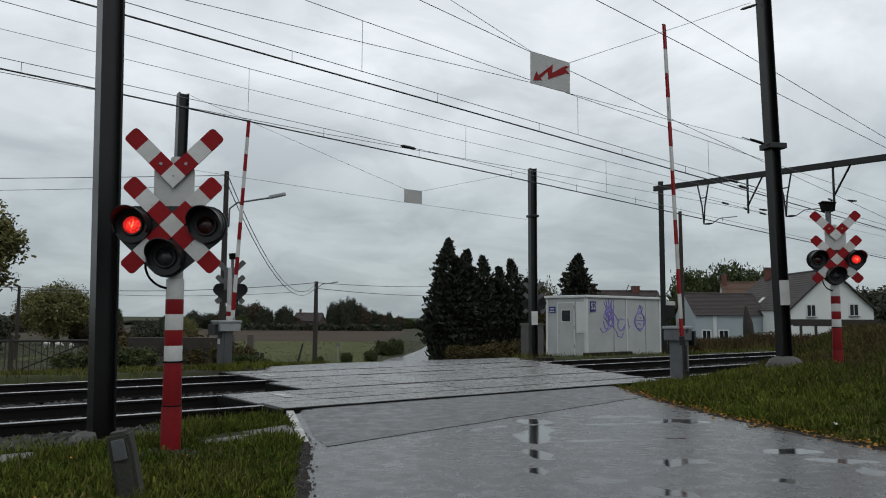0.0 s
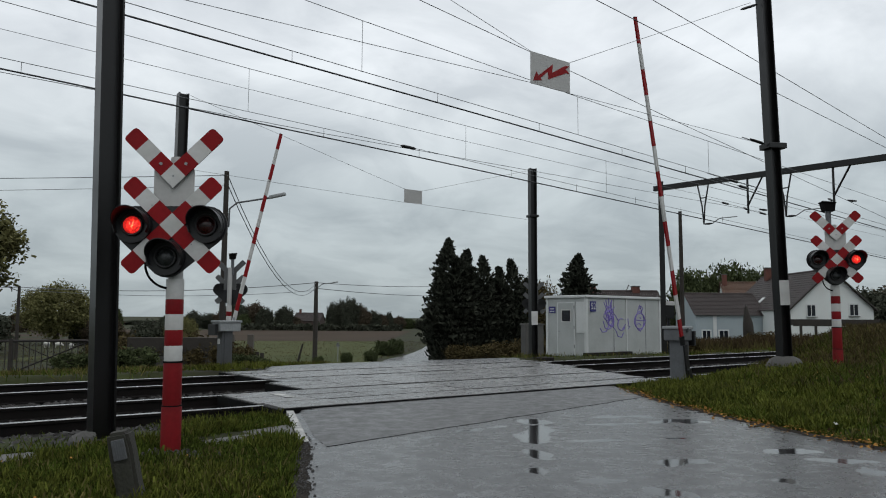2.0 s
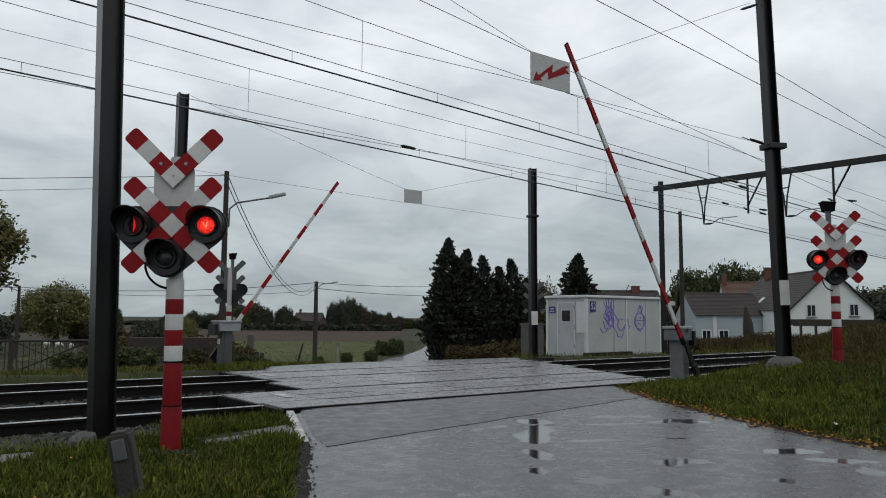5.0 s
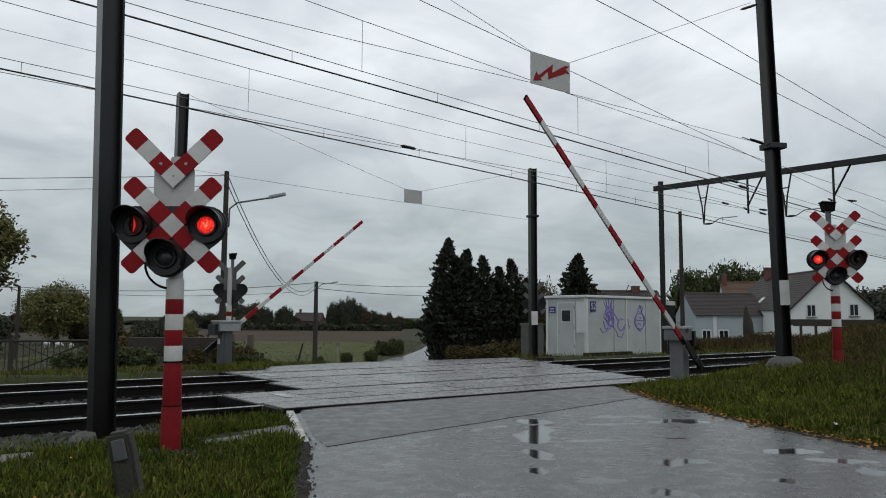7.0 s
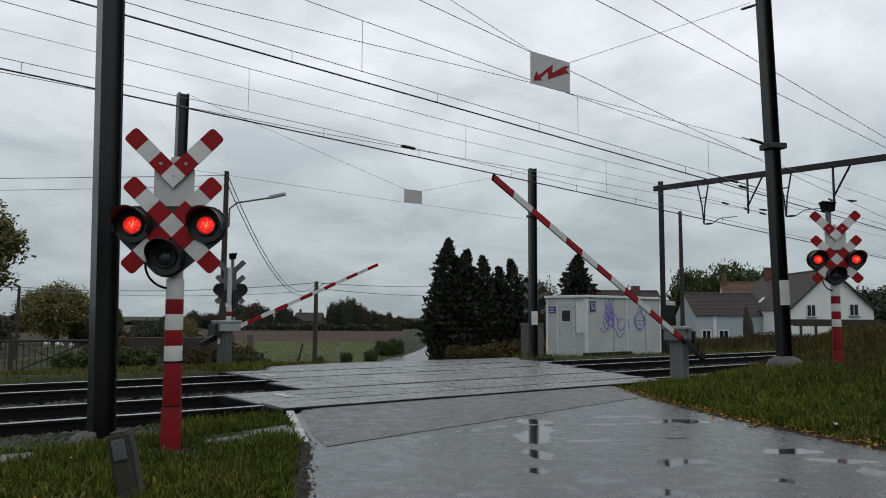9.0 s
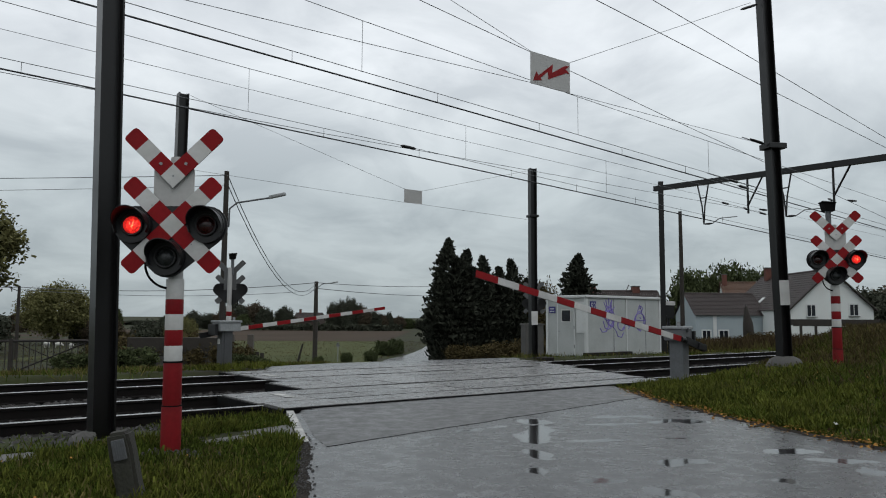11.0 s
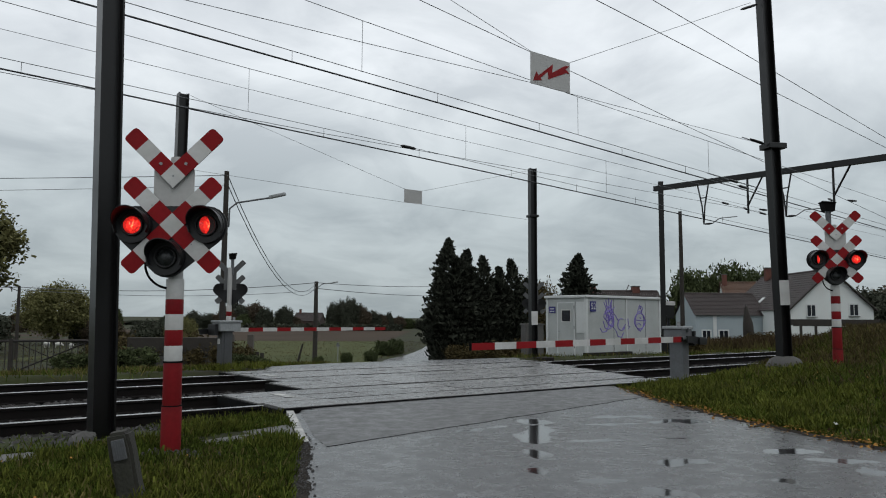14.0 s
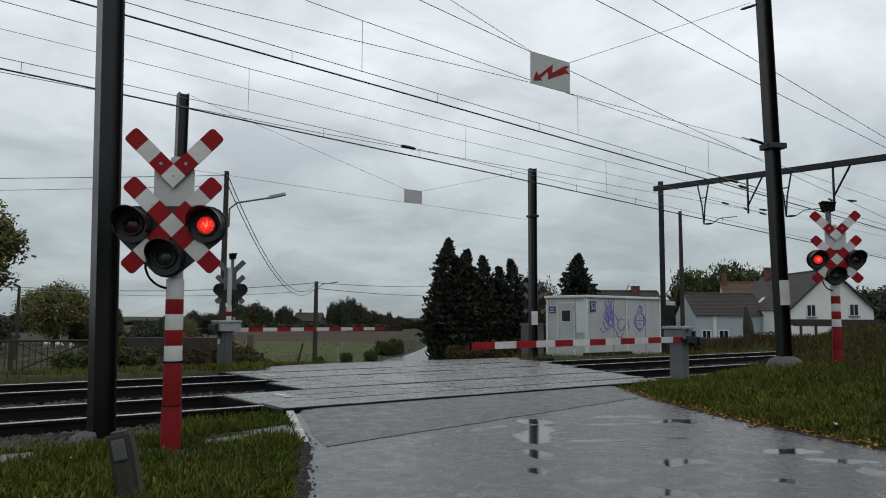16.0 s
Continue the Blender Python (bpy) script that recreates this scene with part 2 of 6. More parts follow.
# ---- mesh tools ----
class Form:
    """Collects corners and faces, each face with a material slot."""

    def __init__(self):
        self.v, self.f, self.m, self.smooth = [], [], [], []

    def add(self, verts, faces, slot=0, smooth=False):
        k = len(self.v)
        self.v += [tuple(p) for p in verts]
        self.f += [tuple(i + k for i in f) for f in faces]
        self.m += [slot] * len(faces)
        self.smooth += [smooth] * len(faces)
        return self

    def box(self, lo, hi, slot=0, m=None, bevel=0.0):
        if bevel:
            bm = bmesh.new()
            bmesh.ops.create_cube(bm, size=1)
            for v in bm.verts:
                v.co = Vector([(lo[i] + hi[i]) / 2 + v.co[i] * (hi[i] - lo[i]) for i in range(3)])
            bmesh.ops.bevel(bm, geom=bm.edges[:], offset=bevel, segments=2, affect="EDGES", profile=0.6)
            bm.verts.index_update()
            pts, fs = [v.co.copy() for v in bm.verts], [[v.index for v in f.verts] for f in bm.faces]
            bm.free()
        else:
            x0, y0, z0 = lo
            x1, y1, z1 = hi
            pts = [Vector(p) for p in ((x0, y0, z0), (x1, y0, z0), (x1, y1, z0), (x0, y1, z0), (x0, y0, z1), (x1, y0, z1), (x1, y1, z1), (x0, y1, z1))]
            fs = [(3, 2, 1, 0), (4, 5, 6, 7), (0, 1, 5, 4), (1, 2, 6, 5), (2, 3, 7, 6), (3, 0, 4, 7)]
        return self.add([m @ p for p in pts] if m else pts, fs, slot)

    def tube(self, pts, radii, n=12, slot=0, caps=True):
        """A round bar along pts, with a radius at each."""
        pts = [Vector(p) for p in pts]
        if not isinstance(radii, (list, tuple)):
            radii = [radii] * len(pts)
        rings, prev = [], None
        for i, p in enumerate(pts):
            way = (pts[min(i + 1, len(pts) - 1)] - pts[max(i - 1, 0)]).normalized()
            side = way.orthogonal().normalized() if prev is None else (prev - way * prev.dot(way)).normalized()
            prev = side
            other = way.cross(side)
            rings.append([p + (side * math.cos(2 * math.pi * k / n) + other * math.sin(2 * math.pi * k / n)) * radii[i] for k in range(n)])
        vs = [p for r in rings for p in r]
        fs = [(i * n + k, i * n + (k + 1) % n, (i + 1) * n + (k + 1) % n, (i + 1) * n + k) for i in range(len(pts) - 1) for k in range(n)]
        self.add(vs, fs, slot, n > 5)
        if caps:
            self.add(rings[0], [tuple(reversed(range(n)))], slot)
            self.add(rings[-1], [tuple(range(n))], slot)
        return self

    def prism(self, poly, y0, y1, slot=0, m=None, rear=None):
        """A plate: an outline in x and z (counter-clockwise seen from -y), from y0 (front) to y1."""
        n = len(poly)
        vs = [Vector((x, y0, z)) for x, z in poly] + [Vector((x, y1, z)) for x, z in poly]
        fs = [tuple(range(n)), tuple(reversed(range(n, 2 * n)))] + [(i + n, (i + 1) % n + n, (i + 1) % n, i) for i in range(n)]
        self.add([m @ p for p in vs] if m else vs, fs, slot)
        if rear is not None:
            self.m[-n - 1] = rear
        return self

    def mesh(self, name, *mats):
        me = bpy.data.meshes.new(name)
        me.from_pydata(self.v, [], self.f)
        for x in mats:
            me.materials.append(x)
        me.polygons.foreach_set("material_index", self.m)
        me.polygons.foreach_set("use_smooth", self.smooth)
        me.update()
        return me


def part(name, form, material, parent=None, label="", m=None):
    """One mesh object, under its thing or alone."""
    mats = material if isinstance(material, (list, tuple)) else [material]
    ob = new(name, form.mesh(name, *mats) if isinstance(form, Form) else form)
    if parent:
        ob.parent = parent
    if m:
        ob.matrix_basis = m
    return tagged(ob, label) if label else ob


def thing(name, m, label, category, group="", kind=""):
    ob = new(name)
    ob.empty_display_size = 0.2
    ob.matrix_basis = m
    return tagged(ob, label, category, group, kind)


def quads(name, centres, sides, ups, mats, slots=None):
    """Many small four-cornered leaves or blades as one mesh: numpy arrays of centres and half sides."""
    n = len(centres)
    v = np.stack([centres - sides - ups, centres + sides - ups, centres + sides * 0.6 + ups, centres - sides * 0.6 + ups], 1).reshape(-1, 3)
    me = bpy.data.meshes.new(name)
    me.vertices.add(4 * n)
    me.vertices.foreach_set("co", v.astype(np.float32).ravel())
    me.loops.add(4 * n)
    me.loops.foreach_set("vertex_index", np.arange(4 * n, dtype=np.int32))
    me.polygons.add(n)
    me.polygons.foreach_set("loop_start", np.arange(0, 4 * n, 4, dtype=np.int32))
    for x in mats:
        me.materials.append(x)
    if slots is not None:
        me.polygons.foreach_set("material_index", np.asarray(slots, dtype=np.int32))
    me.update(calc_edges=True)
    return me


# ---- the ground, one sheet to the horizon ----
def steps(*runs):
    out = []
    for a, b, w in runs:
        k = max(1, round((b - a) / w))
        out += [a + (b - a) * i / k for i in range(k)]
    return out + [runs[-1][1]]


def build_ground():
    xs = steps((-2500, -400, 150), (-400, -60, 20), (-60, -14, 2), (-14, 14, 0.25), (14, 60, 2), (60, 400, 20), (400, 2500, 150))
    ys = steps((-2500, -200, 150), (-200, -12, 12), (-12, 2, 1), (2, 26, 0.25), (26, 70, 1.5), (70, 400, 10), (400, 2500, 120))
    f = Form()
    f.v = [(x, y, land(x, y)) for y in ys for x in xs]
    w = len(xs)
    f.f = [(j * w + i, j * w + i + 1, (j + 1) * w + i + 1, (j + 1) * w + i) for j in range(len(ys) - 1) for i in range(w - 1)]
    f.m, f.smooth = [0] * len(f.f), [True] * len(f.f)
    tagged(part("ground", f, SOIL), "grassy and ploughed autumn ground reaching the horizon", "ground", kind="structure")


build_ground()


def strip(rows, lift, thick=0.05):
    """A road sheet from rows of cross-sections (lists of x, y)."""
    f = Form()
    w = len(rows[0])
    f.v = [(x, y, land(x, y) + lift) for r in rows for x, y in r]
    f.f = [(j * w + i, j * w + i + 1, (j + 1) * w + i + 1, (j + 1) * w + i) for j in range(len(rows) - 1) for i in range(w - 1)]
    f.m, f.smooth = [0] * len(f.f), [True] * len(f.f)
    return f


def road_rows(ys, k=13):
    rows = []
    for y in ys:
        a, b = along(LEFT, y), along(RIGHT, y)
        rows.append([(a + (b - a) * i / (k - 1), y) for i in range(k)])
    return rows


# shallow hollows where the rain stands: place, half length, half width, turn
HOLLOWS = ((0.98, 8.3, 0.2, 0.36, 20), (0.93, 7.45, 0.17, 0.75, -8), (0.8, 6.3, 0.12, 0.3, 10), (0.36, 7.68, 0.42, 0.1, 40), (-0.1, 7.2, 0.2, 0.06, 40), (2.7, 8.4, 0.3, 0.2, 10),
           (2.15, 8.75, 0.45, 0.14, 5), (3.36, 8.1, 0.34, 0.12, -20), (2.97, 6.52, 0.3, 0.14, 5), (2.42, 5.34, 0.13, 0.12, 0), (1.9, 6.05, 0.34, 0.16, 15), (1.47, 4.98, 0.16, 0.16, 0), (3.25, 6.1, 0.3, 0.1, -10),
           (3.2, 5.7, 0.16, 0.18, 0), (1.1, 5.3, 0.2, 0.07, 10), (0.7, 5.62, 0.1, 0.12, 0), (1.5, 7.05, 0.3, 0.08, 10), (2.25, 7.2, 0.2, 0.07, 0), (-0.45, 5.2, 0.22, 0.06, 15), (1.65, 8.1, 0.4, 0.1, 10))


def hollow(x, y):
    best = 0.0
    for cx, cy, a, b, turn in HOLLOWS:
        dx, dy = x - cx, y - cy
        if abs(dx) < 1 and abs(dy) < 1:
            c, sn = math.cos(radians(turn)), math.sin(radians(turn))
            r = math.hypot((dx * c + dy * sn) / a, (dy * c - dx * sn) / b) * (1 + 0.5 * noise.noise(Vector((x * 5, y * 5, cx))))
            best = max(best, 1 - smooth(r / 1.5))
    return best


road_form = strip(road_rows(steps((-8, 2, 1), (2, 4.6, 0.2), (4.6, 9.2, 0.05), (9.2, 24, 0.2), (24, 80, 2), (80, 300, 6)), 111), 0.012)
keep = []
for q in road_form.f:
    d = sum(to_sd(*road_form.v[i][:2])[1] for i in q) / 4
    if not 8.45 < d < 14.98:
        keep.append(q)
road_form.f, road_form.m, road_form.smooth = keep, [0] * len(keep), [True] * len(keep)
road_mesh = road_form.mesh("road", ASPHALT)
road_mesh.attributes.new("hollow", "FLOAT", "POINT").data.foreach_set("value", [hollow(q[0], q[1]) for q in road_form.v])
road = part("road", road_mesh, ASPHALT)
tagged(road, "wet grey asphalt country road with puddles", "road", kind="structure")


def road_patch():
    """The newer asphalt between the crossing and the old road, with its seam."""
    rows = []
    for k in range(25):
        s = 3.2 + k * 0.26
        d0 = 5.88 + 0.185 * (s - 3.2) + 0.05 * noise.noise(Vector((s * 2, 0, 0)))
        rows.append([sd(s + 0.31 * (d - d0), d)[:2] for d in [d0 + (8.44 - d0) * i / 8 for i in range(9)]])
    rows = [[(min(max(x, along(LEFT, y) + 0.12), along(RIGHT, y) - 0.05), y) for x, y in r] for r in rows]
    f = strip(rows, 0.0145)
    f.f = [tuple(reversed(q)) for q in f.f]
    tagged(part("road_patch", f, PATCH), "newer wet asphalt strip beside the crossing", "road", kind="structure")
    seam = Form().tube([Vector((*r[0], land(*r[0]) + 0.013)) for r in rows], 0.004, 6)
    tagged(part("road_seam", seam, RUBBER), "dark tarred seam across the road", "road joint", kind="structure")


road_patch()


def edge_dirt():
    """Dark washed-up soil along the crumbling road edges."""
    for side, table, y0, y1, w in ((1, LEFT, 3.2, 7.4, 0.09), (-1, RIGHT, 4.2, 12.4, 0.13)):
        f, rows = Form(), []
        n = 220
        for k in range(n + 1):
            y = y0 + (y1 - y0) * k / n
            x = along(table, y)
            wide = w * (0.6 + 0.5 * noise.noise(Vector((0, y * 1.7, side))) + 0.55 * noise.noise(Vector((3, y * 9, side))))
            rows.append([(x - side * 0.06, y), (x + side * max(0.005, wide), y)])
        f = strip(rows, 0.0145)
        tagged(part("edge_dirt", f, DIRT), "dark wet dirt along the crumbling road edge", "dirt", kind="structure")


DIRT = mat("wet_dirt", (0.035, 0.03, 0.025), 0.95, vary=0.45, scale=7, fine=40, bump=0.8, spec=0.08)
edge_dirt()


# ---- tracks ----
def edge_left(d):
    return 4.03 if d < 10.75 else 5.42 if d < 12.1 else 5.7


def edge_right(d):
    return 11.75 + 0.42 * (d - 9.1)


RAIL = [(-0.07, -0.172), (0.07, -0.172), (0.07, -0.16), (0.012, -0.145), (0.012, -0.045), (0.036, -0.035), (0.036, -0.006), (0.03, 0),
        (-0.03, 0), (-0.036, -0.006), (-0.036, -0.035), (-0.012, -0.045), (-0.012, -0.145), (-0.07, -0.16)]


def rail_mesh():
    f = Form()
    n, a, b = len(RAIL), -60.0, 120.0
    vs = [(a, y, z) for y, z in RAIL] + [(b, y, z) for y, z in RAIL]
    for i in range(n):
        j = (i + 1) % n
        f.add([vs[i], vs[i + n], vs[j + n], vs[j]], [(3, 2, 1, 0)], 1 if i in (6, 7, 8) else 0)
    return f.mesh("rail", RUST, SHINE)


TRACKFRAME = Matrix.Rotation(math.pi / 2 - A, 4, "Z")
RAILMESH = rail_mesh()
bed_form = Form()
for a, b in ((-60, 4.0), (11.9, 120)):
    rows = [(8.0, -0.33), (8.5, -0.2), (15.0, -0.2), (15.6, -0.33)]
    for (d0, z0), (d1, z1) in zip(rows, rows[1:]):
        bed_form.add([sd(a, d0, z0), sd(b, d0, z0), sd(b + 2 * (b < 10), d1, z1), sd(a, d1, z1)], [(0, 1, 2, 3)])
tagged(part("ballast_bed", bed_form, BED), "dark stony bed under the railway tracks", "track bed", kind="structure")
TRACKS = []
for near, far in ((R1, R2), (R3, R4)):
    tr = thing("railway_track", TRACKFRAME @ pose(0, (near + far) / 2, 0), "rusty steel railway track on timber sleepers in ballast", "railway track", "double track")
    TRACKS.append(tr)
    for d in (-0.75, 0.75):
        r = new("rail", RAILMESH)
        r.parent, r.matrix_basis = tr, pose(0, d, 0.004)
        tagged(r, "rusty rail with a shiny worn head")
sl = Form().box((-0.13, -1.28, -0.3), (0.13, 1.28, -0.165), bevel=0.012)
SLEEPERMESH = sl.mesh("sleeper", SLEEPER)
for tr, dc in zip(TRACKS, ((R1 + R2) / 2, (R3 + R4) / 2)):
    for i in range(-20, 95):
        s = i * 0.62
        if edge_left(dc) - 0.1 < s < edge_right(dc) + 0.1:
            continue
        o = new("sleeper", SLEEPERMESH)
        o.parent, o.matrix_basis = tr, pose(s + random.uniform(-0.03, 0.03), 0, random.uniform(-0.008, 0.008), 0, 0, random.uniform(-1, 1))


# ---- catenary masts ----
def ibeam(f, h, w=0.22, dep=0.22, t=0.018, z0=0.0, slots=(0, 0)):
    """An H-section column in one piece."""
    a, b, c = w / 2, dep / 2, t / 2
    out = [(-a, -b), (a, -b), (a, -b + t), (c, -b + t), (c, b - t), (a, b - t), (a, b), (-a, b), (-a, b - t), (-c, b - t), (-c, -b + t), (-a, -b + t)]
    n = len(out)
    vs = [(x, y, z0) for x, y in out] + [(x, y, h) for x, y in out]
    f.add(vs, [(i, (i + 1) % n, (i + 1) % n + n, i + n) for i in range(n)] + [tuple(range(n, 2 * n))])
    return f


def mast(place, h, turn, label, w=0.22, dep=0.22, band=None, foot=0.3, lean=0.0, mats=(STEEL, STEELBACK), section=0):
    m = thing("catenary_mast", Matrix.Translation(place) @ pose(0, 0, 0, 0, lean, turn), label, "mast", "catenary masts")
    part("column", ibeam(Form(), h, w, dep, z0=-0.3), list(mats), m, m=pose(0, 0, 0, 0, 0, section))
    if foot:
        f = Form().tube([(0, 0, -0.35), (0, 0, 0.0), (0, 0, 0.1), (0, 0, 0.15)], [foot * 1.5, foot * 1.5, foot * 1.15, foot * 0.7], 20)
        part("footing", f, FOOTING, m, "rounded weathered concrete footing")
    else:
        part("base_plate", Form().box((-w * 0.8, -dep * 0.8, -0.04), (w * 0.8, dep * 0.8, -0.005), bevel=0.004), FOOTING, m)
    if band:
        part("number_plate", Form().box((-w / 2 - 0.004, -dep / 2 - 0.008, band[0]), (w / 2 + 0.004, -dep / 2 - 0.002, band[1]), bevel=0.002), WHITE, m, "white painted plate")
    return m


mast((-3.12, 6.95, 0.02), 8.4, 40, "dark steel catenary mast beside the near signal", 0.195, 0.2, foot=0, lean=-1.3, section=90)
MASTE = mast((5.92, 13.0, 0.36), 8.0, 14, "dark steel catenary mast on the grassy bank", 0.185, 0.19, (1.03, 1.46), 0.21, lean=-1.55, section=90)
mast(sd(5.04, 16.0, -0.05), 6.0, 37, "dark steel mast beyond the tracks", 0.21, 0.21, foot=0, section=90)
MASTG = mast(sd(15.5, 16.0, -0.05), 5.68, 20, "dark steel mast beside the equipment hut", 0.2, 0.2, (1.0, 1.4), foot=0, section=90)

BR = part("bracket", Form().box((-0.16, -0.14, 3.78), (0.2, 0.14, 3.88), bevel=0.01), STEEL, MASTE)
part("tension_rod", Form().tube([(-0.16, -0.05, 3.83), (-0.6, 0.0, 3.98)], 0.009, 8), DARKGALV, BR)
part("insulator", Form().tube([(-0.2, -0.05, 3.86), (-0.24, -0.05, 3.88), (-0.42, -0.03, 3.93), (-0.46, -0.03, 3.95)], [0.012, 0.024, 0.024, 0.012], 8), STEEL, BR)
part("insulator", Form().tube([(-0.14, 0, 6.42), (-0.2, 0, 6.4), (-0.42, 0, 6.32), (-0.48, 0, 6.3)], [0.012, 0.024, 0.024, 0.012], 8), STEEL, MASTE)
part("bracket", Form().box((-0.15, -0.13, 4.2), (0.15, 0.13, 4.27), bevel=0.01), STEEL, MASTG)


# ---- portal over both tracks ----
def build_portal():
    p = thing("catenary_portal", TRACKFRAME @ pose(21.74, 16.0, 0, 0, 0, 6) @ pose(0, -16.0, 0), "dark steel portal frame carrying overhead wires", "portal")
    part("post", ibeam(Form(), 5.95, 0.18, 0.18, z0=-0.3).mesh("post", STEEL, STEEL), STEEL, p, m=pose(0, 16.0, 0, 0, 0, 120))
    part("post", ibeam(Form(), 6.3, 0.22, 0.22, z0=-0.3).mesh("post", STEEL, STEEL), STEEL, p, m=pose(0, 6.2, 0.3, 0, 0, 90))
    part("beam", Form().box((-0.08, 6.0, 5.64), (0.08, 16.25, 5.81)), STEEL, p)
    for d, kind in ((14.42, 0), (12.9, 1), (11.72, 0), (10.32, 1)):
        f = Form()
        if kind == 0:
            f.tube([(0, d + 0.2, 5.68), (0, d + 0.05, 4.92), (0, d, 4.3)], 0.026, 8)
            f.tube([(0, d - 0.2, 5.68), (0, d - 0.05, 4.92), (0, d, 4.3)], 0.026, 8)
            f.tube([(0, d + 0.1, 5.2), (0, d - 0.1, 5.2)], 0.02, 8)
        else:
            f.tube([(0, d, 5.68), (0, d, 4.52)], 0.036, 8)
            f.tube([(0, d - 0.5, 5.68), (0, d, 4.78)], 0.03, 8)
        h = part("hanger", f, STEEL, p)
        if kind == 0:
            part("insulator", Form().tube([(0, d, 4.31), (0, d - 0.12, 4.31), (0, d - 0.18, 4.31), (0, d - 0.3, 4.31)], [0.015, 0.035, 0.035, 0.015], 8), STEEL, h)
            part("steady_arm", Form().tube([(0, d - 0.3, 4.31), (0, d - 0.55, 4.46), (0, d - 1.15, 4.46)], 0.016, 6), GALV, h)
        else:
            part("insulator", Form().tube([(0, d + 0.06, 4.66), (0.1, d + 0.16, 4.72), (0.16, d + 0.22, 4.75)], [0.03, 0.035, 0.02], 8), STEEL, h)
            part("insulator", Form().tube([(-0.02, d - 0.36, 4.62), (-0.04, d - 0.5, 4.58), (-0.05, d - 0.62, 4.56)], [0.015, 0.035, 0.02], 8), STEEL, h)


build_portal()


# ---- overhead wires ----
def line(name, rows, r, material, label, droppers=None):
    """A wire through rows of (s, d, z)."""
    f = Form().tube([sd(*q) for q in rows], r, 6)
    o = thing(name, Matrix.Identity(4), label, "overhead wire", "overhead wires")
    part("wire", f, material, o)
    if droppers:
        for s, d, z0, z1 in droppers:
            part("dropper", Form().tube([sd(s, d, z0), sd(s, d, z1)], 0.0045, 5), material, o)
    return o


def sagging(d, rows, ext=(-14, 60)):
    """Extends the fitted rows (s, z) straight on both sides."""
    (s0, z0), (s1, z1) = rows[0], rows[1]
    (s2, z2), (s3, z3) = rows[-2], rows[-1]
    a = (ext[0], z0 + (z1 - z0) / (s1 - s0) * (ext[0] - s0))
    b = (ext[1], z3 + (z3 - z2) / (s3 - s2) * (ext[1] - s3))
    return [(s, d, z) for s, z in [a, *rows, b]]


NEARWIRE, FARWIRE = 9.92, 13.49
line("contact_wire", sagging(NEARWIRE, [(2.0, 5.03), (7.4, 4.778), (14.29, 4.432)], (-14, 30)), 0.013, WIRE, "dark contact wire over the near track",
     [(s, NEARWIRE, 5.123 - 0.0475 * s, 5.297 - 0.049 * s) for s in (-0.6, 4.7, 7.4, 9.8, 12.2, 14.4)])
line("auxiliary_wire", sagging(NEARWIRE, [(2.34, 5.187), (7.4, 4.937), (12.22, 4.693)], (-14, 30)), 0.006, WIREGREY, "grey auxiliary carrier wire over the near track")
line("carrier_wire", sagging(NEARWIRE, [(4.89, 5.905), (5.9, 5.838), (10.87, 5.53), (15.31, 5.30)], (-14, 30)), 0.006, WIREGREY, "grey carrier wire above the near track",
     [(5.9, NEARWIRE, 5.01, 5.838), (10.87, NEARWIRE, 4.762, 5.53), (15.31, NEARWIRE, 4.54, 5.30)])
line("contact_wire", sagging(FARWIRE, [(1.36, 5.055), (9.57, 4.733), (17.15, 4.405)], (-14, 34)), 0.014, WIRE, "dark contact wire over the far track",
     [(s, FARWIRE, 5.115 - 0.0405 * s, 5.285 - 0.0395 * s) for s in (1.65, 4.15, 7.14, 9.55, 12.35, 14.7, 17.15, 19.3, 21.5)])
line("auxiliary_wire", sagging(FARWIRE, [(1.35, 5.235), (5.5, 5.08), (9.52, 4.92), (12.35, 4.785)], (-14, 34)), 0.006, WIREGREY, "grey auxiliary carrier wire over the far track")
line("carrier_wire", sagging(FARWIRE, [(2.78, 6.08), (5.5, 5.93), (10.9, 5.68), (15.9, 5.50)], (-14, 34)), 0.006, WIREGREY, "grey carrier wire above the far track",
     [(5.5, FARWIRE, 5.08, 5.93), (10.9, FARWIRE, 4.86, 5.68), (15.9, FARWIRE, 4.62, 5.50)])
line("jumper_wire", sagging(FARWIRE + 0.12, [(1.37, 5.035), (4.36, 4.99), (7.03, 4.94), (9.3, 4.925), (13.15, 4.90)], (-14, 24)), 0.006, WIREGREY, "thin grey jumper wire beside the far contact wire")
line("feeder_wire", sagging(15.2, [(1.49, 6.283), (7.84, 6.01), (11.37, 5.86), (20.37, 5.584)], (-14, 40)), 0.005, WIREGREY, "thin grey feeder wire beyond the tracks")
line("feeder_wire", sagging(7.3, [(8.43, 5.957), (13.0, 5.544), (18.4, 5.107)], (-14, 40)), 0.0068, WIRE, "dark feeder wire over the near masts")
line("feeder_wire", sagging(7.3, [(9.81, 6.331), (13.04, 5.966), (18.4, 5.337)], (-14, 40)), 0.0068, WIRE, "dark feeder wire over the near masts")
line("feeder_wire", sagging(8.6, [(6.07, 5.768), (8.3, 5.489), (12.1, 4.994), (15.34, 4.60)], (-14, 30)), 0.0058, WIRE, "dark wire passing the hanging warning board")

